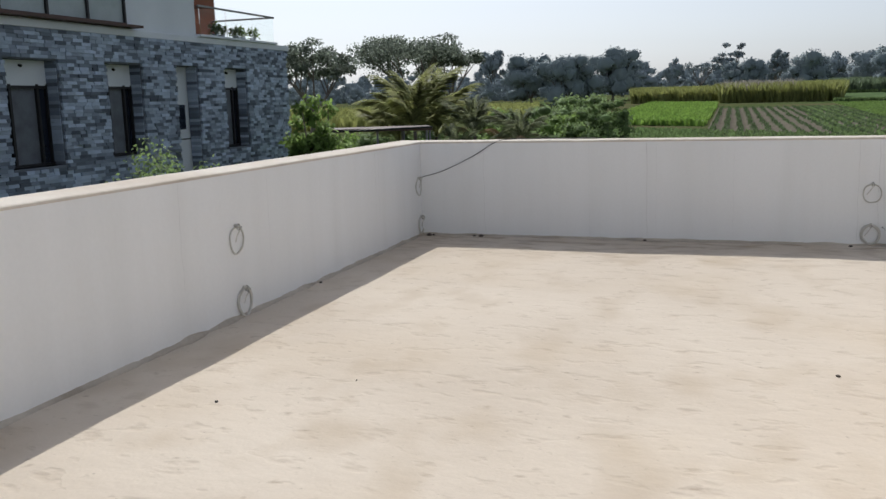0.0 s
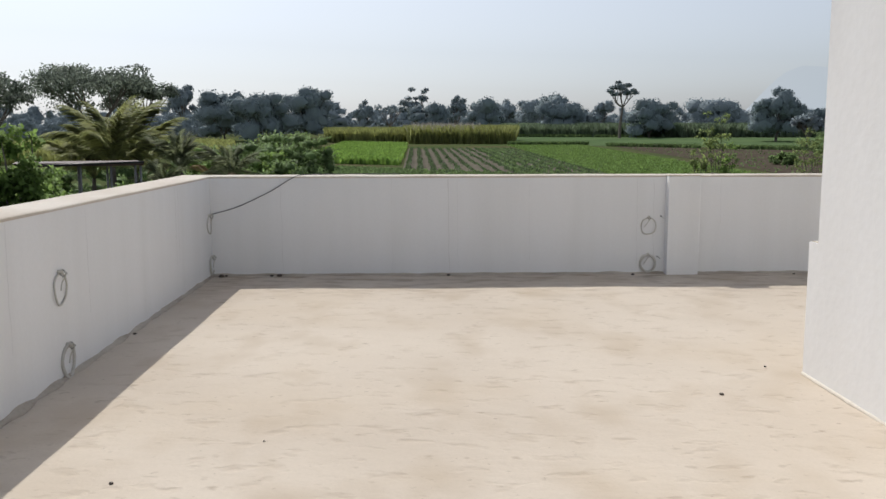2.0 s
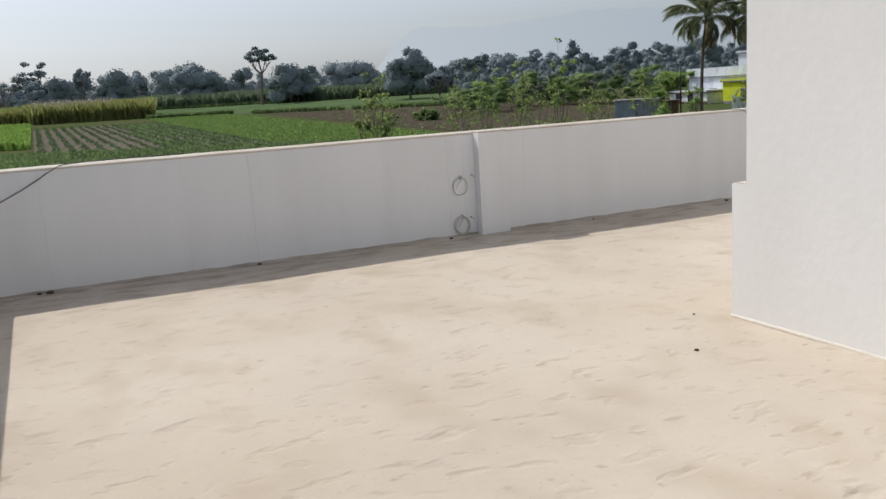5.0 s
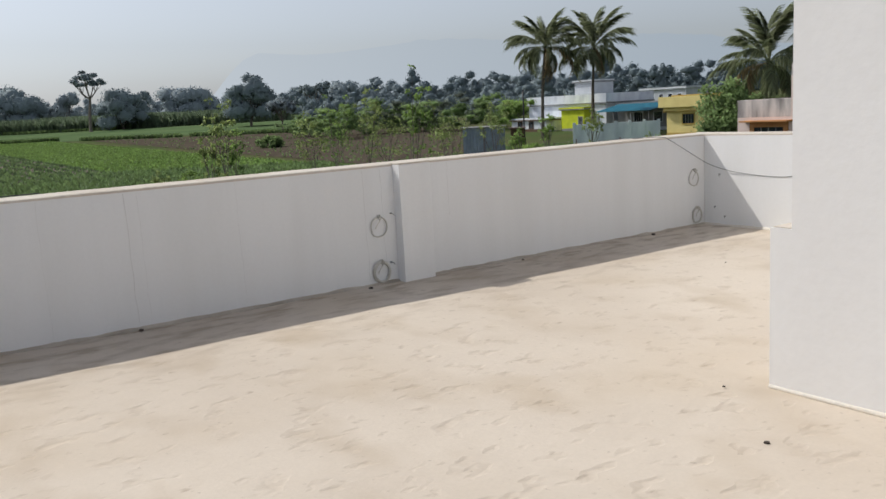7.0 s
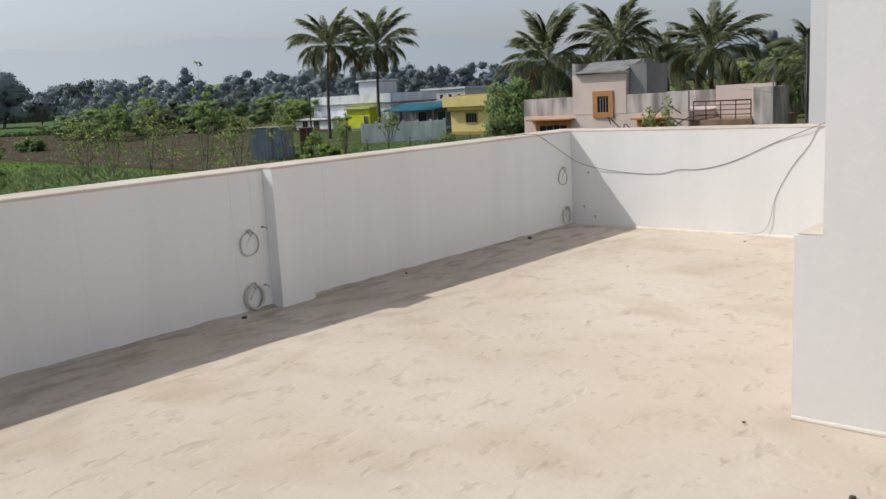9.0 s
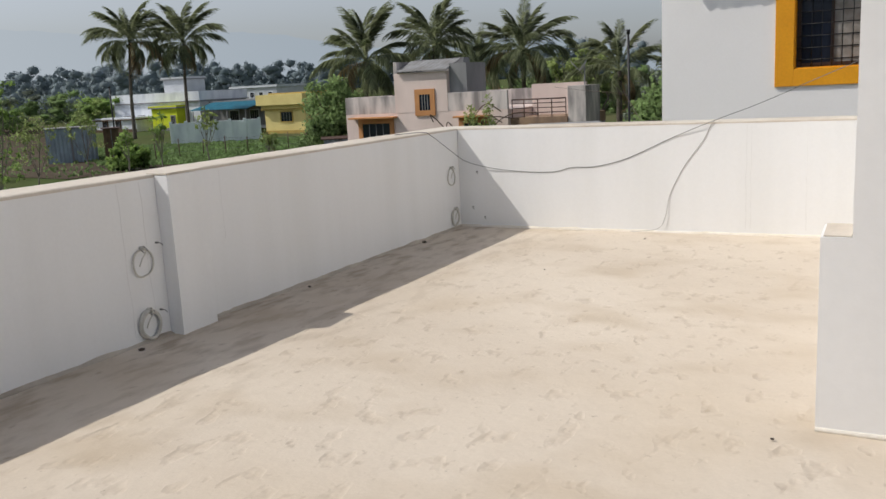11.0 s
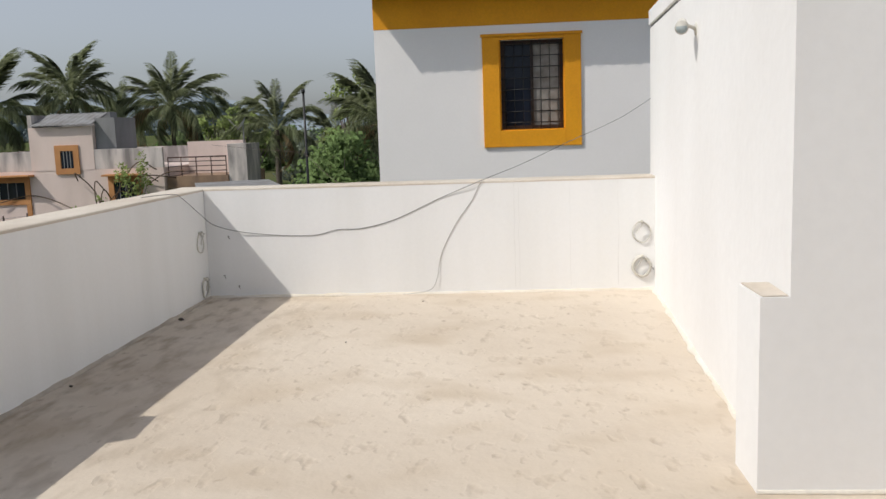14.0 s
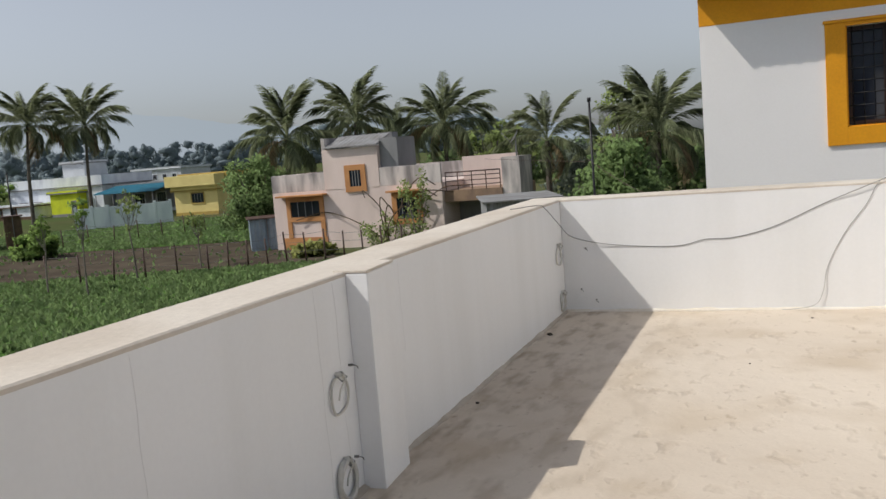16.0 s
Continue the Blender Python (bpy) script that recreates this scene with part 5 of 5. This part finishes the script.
def palm(name, label, x, y, z, height, frond, seed, count=26, lean=0.06, young=False, yellow=False):
    rng = np.random.default_rng(seed)
    e = thing(name, label, "palm", x, y, z, group="coconut palms" if not young else "young palms")
    a = rng.random() * 6.28
    top = Vector((lean * height * math.cos(a), lean * height * math.sin(a), height))
    pts = spline([(0, 0, -0.3), (top.x * 0.25, top.y * 0.25, height * 0.5), top], 7)
    r = 0.16 if not young else 0.12
    part("trunk", tube(pts, [r * (1.35 - 0.55 * i / (len(pts) - 1)) + 0.012 * (i % 2) for i in range(len(pts))], 9), M_PALMBARK, e)
    bank = FRONDS_YELLOW if yellow else FRONDS
    for k in range(count):
        t = k / count
        az = k * 137.5 + rng.random() * 25
        pitch = 84 - 112 * t + rng.normal() * 8 if not young else 88 - 46 * t + rng.normal() * 7
        idx = min(int(t * 5.2), 4) if len(bank) > 6 else int(rng.integers(len(bank)))
        if not yellow and t > 0.78 and rng.random() < 0.45:
            idx = 7
        s = frond * (0.75 + 0.35 * rng.random()) * (0.8 + 0.2 * math.sin(math.pi * (0.2 + 0.7 * t)))
        m = Matrix.Translation(top) @ pose(0, 0, 0, 0, 0, az) @ pose(0, 0, 0, 0, -pitch + 12, 0) @ pose(0, 0, 0, rng.normal() * 14, 0, 0) @ Matrix.Scale(s, 4)
        share("frond", bank[idx], e, m)
    if not young:
        bm = bmesh.new()
        for k in range(7):
            aa = k * 0.9
            bmesh.ops.create_icosphere(bm, subdivisions=1, radius=0.14, matrix=Matrix.Translation(top + Vector((0.28 * math.cos(aa), 0.28 * math.sin(aa), -0.35 - 0.1 * (k % 3)))))
        part("coconuts", bm, L_PALM, e)
    return e


# tall coconut palms by the village
for i, (az, d, zc, fr, n) in enumerate(((41.85, 105, 7.8, 5.6, 36), (45.1, 107, 7.7, 5.8, 36), (58.4, 62, 3.3, 4.6, 34), (63.0, 64, 4.2, 4.4, 34), (68.9, 66, 3.5, 4.8, 34),
                                        (75.4, 52, 1.7, 3.6, 22), (82.3, 46, 1.7, 4.2, 34), (72.6, 78, 1.8, 4.4, 18), (66.0, 76, 2.6, 4.6, 20), (79.3, 60, 0.6, 3.4, 18))):
    x, y, z = spot(az, d, 1.1, -2.1) if i > 1 else spot(az, d, 0.8, -5.85)
    palm("coconut_palm", "coconut palm with dusty arching fronds and dry lower leaves", x, y, z, zc - z, fr, 40 + i, n, lean=0.10 if i == 0 else 0.04)
# young palms in the garden by the corner
for i, (az, d, zt, fr, yel) in enumerate(((-20.4, 52, -0.3, 4.6, True), (-19.0, 55, -0.8, 4.4, True), (-21.6, 54, -1.0, 4.2, True), (-16.5, 50, -0.6, 2.9, False), (-13.5, 47, -1.1, 2.8, False), (-17.8, 48, -2.0, 2.6, False))):
    x, y, z = spot(az, d, 3.2, -8.8)
    palm("young_palm", "young palm with arching yellow-green fronds" if yel else "young green palm with arching fronds", x, y, z, zt - z, fr, 80 + i, 18, 0.03, True, yel)

TREES = [
    # name, label, az, distance, top z, width, material, clumps, per, size, base, open
    ("rain_tree", "spreading rain tree with open layered crown", -20.9, 112, 10.2, 15.5, L_DARK, 90, 130, 0.32, 0.35, 1.0, 0),
    ("rain_tree", "spreading rain tree with open layered crown", -18.3, 118, 9.6, 10.0, L_DARK, 52, 120, 0.32, 0.35, 1.0, 0),
    ("rain_tree", "spreading tree behind the stone villa", -27.2, 95, 8.6, 9.5, L_DARK, 66, 130, 0.32, 0.3, 0.6, 0),
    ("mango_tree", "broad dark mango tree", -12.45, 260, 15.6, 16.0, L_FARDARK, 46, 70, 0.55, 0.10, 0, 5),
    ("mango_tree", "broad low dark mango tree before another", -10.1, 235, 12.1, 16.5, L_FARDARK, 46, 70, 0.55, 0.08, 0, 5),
    ("mango_tree", "broad mango tree in painted haze", -7.3, 290, 17.8, 17.0, L_FARDARK, 46, 70, 0.6, 0.10, 0, 5),
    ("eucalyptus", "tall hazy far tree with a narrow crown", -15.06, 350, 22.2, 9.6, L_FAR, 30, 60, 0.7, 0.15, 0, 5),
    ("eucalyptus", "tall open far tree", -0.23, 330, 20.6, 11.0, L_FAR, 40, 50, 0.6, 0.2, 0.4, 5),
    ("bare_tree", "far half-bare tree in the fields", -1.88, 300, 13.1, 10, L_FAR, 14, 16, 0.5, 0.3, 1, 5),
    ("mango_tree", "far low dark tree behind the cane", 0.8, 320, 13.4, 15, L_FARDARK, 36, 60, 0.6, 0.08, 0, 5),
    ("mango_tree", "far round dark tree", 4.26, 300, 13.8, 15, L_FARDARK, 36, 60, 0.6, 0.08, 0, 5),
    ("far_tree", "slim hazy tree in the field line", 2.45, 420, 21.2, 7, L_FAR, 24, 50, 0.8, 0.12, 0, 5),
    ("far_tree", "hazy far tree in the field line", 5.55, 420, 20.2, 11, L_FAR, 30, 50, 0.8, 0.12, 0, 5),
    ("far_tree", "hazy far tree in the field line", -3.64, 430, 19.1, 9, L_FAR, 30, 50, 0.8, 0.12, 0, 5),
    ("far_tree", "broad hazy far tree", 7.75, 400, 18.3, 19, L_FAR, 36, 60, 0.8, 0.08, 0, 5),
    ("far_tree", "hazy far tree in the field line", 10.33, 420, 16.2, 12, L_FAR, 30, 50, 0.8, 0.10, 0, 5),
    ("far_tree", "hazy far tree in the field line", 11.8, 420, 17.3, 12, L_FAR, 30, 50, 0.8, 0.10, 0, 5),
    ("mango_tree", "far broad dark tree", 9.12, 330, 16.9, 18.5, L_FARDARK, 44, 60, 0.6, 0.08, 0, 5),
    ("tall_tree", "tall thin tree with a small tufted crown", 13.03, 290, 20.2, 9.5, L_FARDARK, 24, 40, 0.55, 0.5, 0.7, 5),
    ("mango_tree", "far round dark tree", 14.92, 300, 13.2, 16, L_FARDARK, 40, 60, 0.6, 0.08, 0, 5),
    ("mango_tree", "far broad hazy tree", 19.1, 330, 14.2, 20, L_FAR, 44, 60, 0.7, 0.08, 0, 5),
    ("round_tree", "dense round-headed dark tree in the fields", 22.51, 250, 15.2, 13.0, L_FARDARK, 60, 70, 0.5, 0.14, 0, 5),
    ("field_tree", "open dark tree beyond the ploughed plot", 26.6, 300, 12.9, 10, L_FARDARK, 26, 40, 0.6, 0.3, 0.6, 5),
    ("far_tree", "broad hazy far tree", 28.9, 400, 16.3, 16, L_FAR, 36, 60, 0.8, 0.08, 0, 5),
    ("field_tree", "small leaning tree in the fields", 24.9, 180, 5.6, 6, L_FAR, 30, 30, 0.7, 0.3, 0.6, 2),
    ("mango_tree", "lush mango tree beside the pink house", 56.6, 58, 2.4, 5.2, L_MID, 90, 130, 0.24, 0.12, 0, 3),
    ("mango_tree", "lush mango tree beside the pink house", 58.3, 60, 0.8, 5.0, L_MID, 80, 120, 0.24, 0.1, 0, 3),
    ("garden_tree", "dense green garden tree", 79.2, 34, 2.0, 3.6, L_MID, 90, 100, 0.2, 0.1, 0, 4),
    ("garden_tree", "light green feathery tree", 80.6, 50, 5.3, 4.0, L_BAMBOO, 80, 60, 0.2, 0.25, 0.3, 4),
    ("garden_tree", "light green feathery tree", 71.5, 74, 4.6, 4.5, L_BAMBOO, 40, 40, 0.3, 0.2, 0.3, 4),
    ("garden_tree", "light green feathery tree", 73.3, 76, 3.8, 4.5, L_BAMBOO, 40, 40, 0.3, 0.2, 0.3, 4),
    ("garden_tree", "green garden tree behind the end parapet", 84.5, 48, 1.0, 5.0, L_MID, 50, 50, 0.3, 0.1, 0, 4),
    ("garden_tree", "dark green tree behind the pink house", 77.2, 70, 2.6, 6.0, L_DARK, 50, 50, 0.4, 0.1, 0, 4),
    ("villa_tree", "bright green leafy tree at the villa corner", -27.1, 24.5, 2.05, 1.8, L_BRIGHT, 130, 80, 0.15, 0.1, 0, 0),
    ("villa_tree", "bright green leafy tree at the villa corner", -25.9, 26.5, 0.7, 2.4, L_BRIGHT, 110, 80, 0.15, 0.1, 0, 0),
]
ORIGIN = {0: (3.2, -8.8), 1: (1.8, -8.5), 2: (0.8, -5.8), 3: (1.1, -2.1), 4: (1.05, -2.4), 5: (1.485, -8.466)}
for i, (nm, lab, az, d, zt, wd, lm, nc, per, sz, bs, op, o) in enumerate(TREES):
    x, y, z = spot(az, d, *ORIGIN[o])
    far = d > 150
    make_tree(nm, lab, x, y, z, zt - z, wd, 200 + i, lm, nc, per * 3 if far else per, sz, bs, op, aspect=0.8 if far else 0.6, core=(0.75 if not op else 0.0) if far else 0.0)

# slender saplings along the field edge
for i, (az, d, zt, wd) in enumerate(((18.9, 48, -0.9, 1.2), (21.0, 56, 3.5, 1.8), (20.2, 55, 2.3, 1.5), (21.8, 57, 1.6, 1.6), (17.2, 50, -0.8, 1.1), (26.6, 60, 3.2, 2.4), (28.4, 64, 3.4, 2.6), (30.6, 62, 3.9, 1.8), 
                                     (31.6, 66, 2.8, 3.4), (34.0, 44, 4.4, 1.5), (35.8, 58, 2.4, 3.0), (38.8, 70, 2.2, 2.6), (43.4, 42, 0.6, 0.8), (48.6, 44, 1.4, 1.2), (52.5, 46, -0.2, 1.0), (45.6, 40, 1.0, 0.7))):
    x, y, z = spot(az, d, 0.85, -5.6) if az < 42 else spot(az, d, 1.2, -1.9)
    make_tree("sapling", "slender young tree with sparse feathery leaves", x, y, z, zt - z, wd, 300 + i, L_BAMBOO if i % 3 else L_BRIGHT, *((40, 20) if az < 42 else (22, 12)), 0.17, 0.12 if az < 42 else 0.5, 0.3, 0.04, 1.6, group="saplings at the field edge")


def shrub(name, label, x, y, z, w, h, seed, leaves, n=30, per=40, size=0.18):
    rng = np.random.default_rng(seed)
    e = thing(name, label, "shrub", x, y, z)
    bm = bmesh.new()
    C = []
    for k in range(n):
        a, rr = rng.random() * 6.28, math.sqrt(rng.random()) * w * 0.5
        c = Vector((rr * math.cos(a), rr * math.sin(a), h * (0.15 + 0.75 * rng.random() * (1 - 0.4 * (2 * rr / w) ** 2))))
        if k < 9:
            add_tube(bm, [(0, 0, -0.1), c * 0.5 + Vector((0, 0, 0.1)), c], [0.04, 0.025, 0.01], 4)
        C.append((c.x, c.y, c.z, w * 0.14, h * 0.11, per))
    part("stems", bm, M_BARK, e)
    V, F, N = leaf_cloud(rng, C, size, 0.3, 0.6, 0.5 if size > 0.2 else 0.0, False, (0, 0, h * 0.3))
    quads("foliage", V, F, leaves, e, normals=N)
    return e


rng0 = np.random.default_rng(5)
for i, (az, d, w, h, lm) in enumerate(((-35.6, 15.5, 3.4, 4.75, L_MID), (-14.8, 62, 5.5, 3.2, L_BRIGHT), (-12.2, 66, 7, 3.6, L_MID), (-10.2, 72, 7, 4.2, L_MID), (-8.3, 76, 5.0, 3.8, L_MID), (-9.6, 80, 5.0, 4.0, L_MID),
                                       (-11.0, 60, 5.5, 2.9, L_BRIGHT), (-17.8, 70, 6.5, 3.6, L_MID), (-23.5, 48, 5.0, 2.4, L_BRIGHT), (-22.0, 60, 7, 3.4, L_MID), (-25.2, 42, 4.5, 2.6, L_BRIGHT), (-15.6, 44, 4.5, 2.4, L_MID),
                                       (-12.2, 45, 4.5, 2.2, L_BRIGHT), (-9.8, 58, 5.0, 2.5, L_MID), (-18.8, 40, 4.0, 2.2, L_BRIGHT), (-21.0, 42, 4.0, 2.2, L_MID), (-29.5, 34, 4, 3.6, L_MID))):
    x, y, z = spot(az, d, 3.2, -8.8)
    h *= 1.35 if -20 < az < -6 else 1.0
    shrub("shrub", "dark leafy bush growing up before the stone villa" if d < 30 else ("bright" if lm is L_BRIGHT else "dark" if lm is L_DARK else "dense") + " green shrub in the garden beyond the parapet", x, y, z, w, h, 400 + i, lm, 90 if d < 30 else 40, 300 if d < 30 else 110, 0.075 if d < 30 else 0.24)
for i, (az, d, w, h, lm) in enumerate(((24.0, 120, 4.0, 1.6, L_MID), (28.6, 135, 11, 5.6, L_MID), (30.6, 150, 13, 7.0, L_MID), (32.6, 145, 12, 6.2, L_DARK), (34.8, 140, 11, 6.4, L_MID), (36.8, 150, 12, 6.6, L_DARK), (38.8, 140, 11, 6.0, L_MID), (40.6, 130, 9.0, 5.4, L_BRIGHT), (26.4, 150, 9.0, 4.2, L_MID),
                                       (41.2, 66, 2.8, 2.0, L_BRIGHT), (76.6, 30, 1.3, 3.0, L_BRIGHT), (64.2, 47, 2.4, 2.2, L_BAMBOO), (66.5, 46, 1.7, 4.9, L_BAMBOO), (59.6, 46.5, 1.8, 0.9, L_CANE))):
    x, y, z = spot(az, d, 0.85, -5.6) if az < 42 else spot(az, d, 1.1, -2.1)
    shrub("shrub", "tangle of green shrubs beyond the parapet" if az < 60 else "straggly shrub before the pink house", x, y, z, w, h, 450 + i, lm, 30, 80 if az < 60 else 30, 0.32 if az < 60 else 0.16)


def dry_vine():
    """Bare arching creeper stems before the pink house."""
    x, y, z = spot(64.8, 47.5, 1.1, -2.1)
    e = thing("bare_creeper", "bare arching creeper stems by the pink house wall", "creeper", x, y, z)
    rng = np.random.default_rng(77)
    for k in range(9):
        a = rng.normal() * 2.6
        h = 2.0 + 2.2 * rng.random()
        p = [(0.2 * k - 0.8, 0, -0.1), (0.2 * k - 0.8 + rng.normal() * 0.3, a * 0.4, h * 0.6), (rng.normal() * 0.5, a, h), (rng.normal() * 0.6, a * 1.5, h * (0.75 + 0.3 * rng.random()))]
        part("stem", tube(spline(p, 5), 0.03, 5), M_WOOD, e)


dry_vine()


def far_woods(name, az0, az1, d0, d1, top, seed, n, leaves, label, size=0.65):
    """A far belt of mixed trees that nobody could count."""
    rng = np.random.default_rng(seed)
    C = []
    for k in range(n):
        az, d = az0 + (az1 - az0) * (k + rng.random()) / n, d0 + (d1 - d0) * rng.random()
        x, y, z = spot(az, d)
        h = top * (0.55 + 0.55 * rng.random() ** 1.5) * (0.85 + 0.3 * noise.noise((az * 0.4, seed, 0)))
        w = h * (0.5 + 0.35 * rng.random())
        for j in range(6):
            f = (j + 0.5) / 6
            r = w * (0.50 - 0.42 * max(0, f - 0.4)) * (0.7 + 0.5 * rng.random())
            C.append((x + rng.normal() * w * 0.22, y + rng.normal() * w * 0.22, z + h * f * 0.9, r, h * 0.13, 90))
    V, F, N = leaf_cloud(rng, C, size, 0.2, 0.8, 0.75, True)
    return tagged(quads(name, V, F, leaves, normals=N), label, "woods", kind="stuff")


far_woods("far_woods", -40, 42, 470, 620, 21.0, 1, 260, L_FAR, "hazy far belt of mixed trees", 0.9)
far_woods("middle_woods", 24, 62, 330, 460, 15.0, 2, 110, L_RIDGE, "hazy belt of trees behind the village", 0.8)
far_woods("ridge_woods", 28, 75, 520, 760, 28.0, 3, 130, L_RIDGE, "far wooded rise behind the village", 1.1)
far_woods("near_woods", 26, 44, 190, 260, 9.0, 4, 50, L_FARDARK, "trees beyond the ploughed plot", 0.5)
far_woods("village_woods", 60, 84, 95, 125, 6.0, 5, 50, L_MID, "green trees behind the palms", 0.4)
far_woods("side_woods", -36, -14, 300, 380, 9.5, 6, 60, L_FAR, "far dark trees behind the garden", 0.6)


# ---------------------------------------------------------------- stone cladding, piece by piece
def cladding():
    rng = np.random.default_rng(9)
    L, H = 0.23, 0.075
    bank = []
    for k in range(6):
        bm = bmesh.new()
        bmesh.ops.create_cube(bm, size=1.0)
        for v in bm.verts:
            v.co = Vector((v.co.x * 0.05 + (0.012 * rng.random() if v.co.x > 0 else 0), v.co.y * (0.97 + 0.02 * rng.random()), v.co.z * (0.94 + 0.03 * rng.random())))
        me = bpy.data.meshes.new("stone")
        bm.to_mesh(me)
        bm.free()
        me.materials.append(M_STONE_PIECE)
        bank.append(me)
    V, F, count = [], [], 0
    rest = [np.array([v.co for v in me.vertices]) for me in bank]
    polys = [[tuple(p.vertices) for p in me.polygons] for me in bank]
    rows = int(5.0 / H)
    for r in range(rows):
        z = 3.1 - (r + 0.5) * H
        y = 2.6 + L * rng.random()
        while y < 15.95:
            l = min(L * (0.6 + 0.8 * rng.random()), 15.98 - y)
            yc = y + l / 2
            y += l
            if l < 0.08 or any(a - 0.5 * l < yc < b + 0.5 * l and lo - H * 0.5 < z < hi + H * 0.5 for a, b, lo, hi in OPEN):
                if l < 0.08:
                    continue
                hole = [o for o in OPEN if o[0] - 0.5 * l < yc < o[1] + 0.5 * l and o[2] - H * 0.5 < z < o[3] + H * 0.5][0]
                lo_y, hi_y = yc - l / 2, yc + l / 2
                if lo_y < hole[0] - 0.06:
                    hi_y = hole[0]
                elif hi_y > hole[1] + 0.06:
                    lo_y = hole[1]
                else:
                    continue
                yc, l = (lo_y + hi_y) / 2, hi_y - lo_y
            k = int(rng.integers(6))
            proud = 0.008 + 0.045 * rng.random()
            if count < 300 and 9.4 < yc < 14.6 and 0.6 < z < 2.9:
                share("stone", bank[k], villa, villa_i @ Matrix.Translation((SX + proud, yc, z)) @ Matrix.Diagonal((1, l, H, 1)))
                count += 1
            else:
                i = len(V)
                V += (rest[k] * (1, l, H) + (SX + proud, yc, z)).tolist()
                F += [tuple(a + i for a in p) for p in polys[k]]
    for o in OPEN:      # stones returning into the reveals
        for r in range(int((o[3] - max(o[2], 0.0)) / H)):
            z = o[3] - (r + 0.5) * H
            i = len(V)
            k = int(rng.integers(6))
            q = rest[k][:, [1, 0, 2]] * (0.30, 0.6, H)
            V += (q + (SX - 0.16, o[1] - 0.012, z)).tolist()
            F += [tuple(a + i for a in p) for p in polys[k]]
    me = bpy.data.meshes.new("stone_facing")
    me.from_pydata(V, [], F)
    me.materials.append(M_STONES)
    me.transform(villa_i)
    ob = new("stone_facing", me)
    ob.parent = villa
    ob["kind"] = "stuff"


cladding()
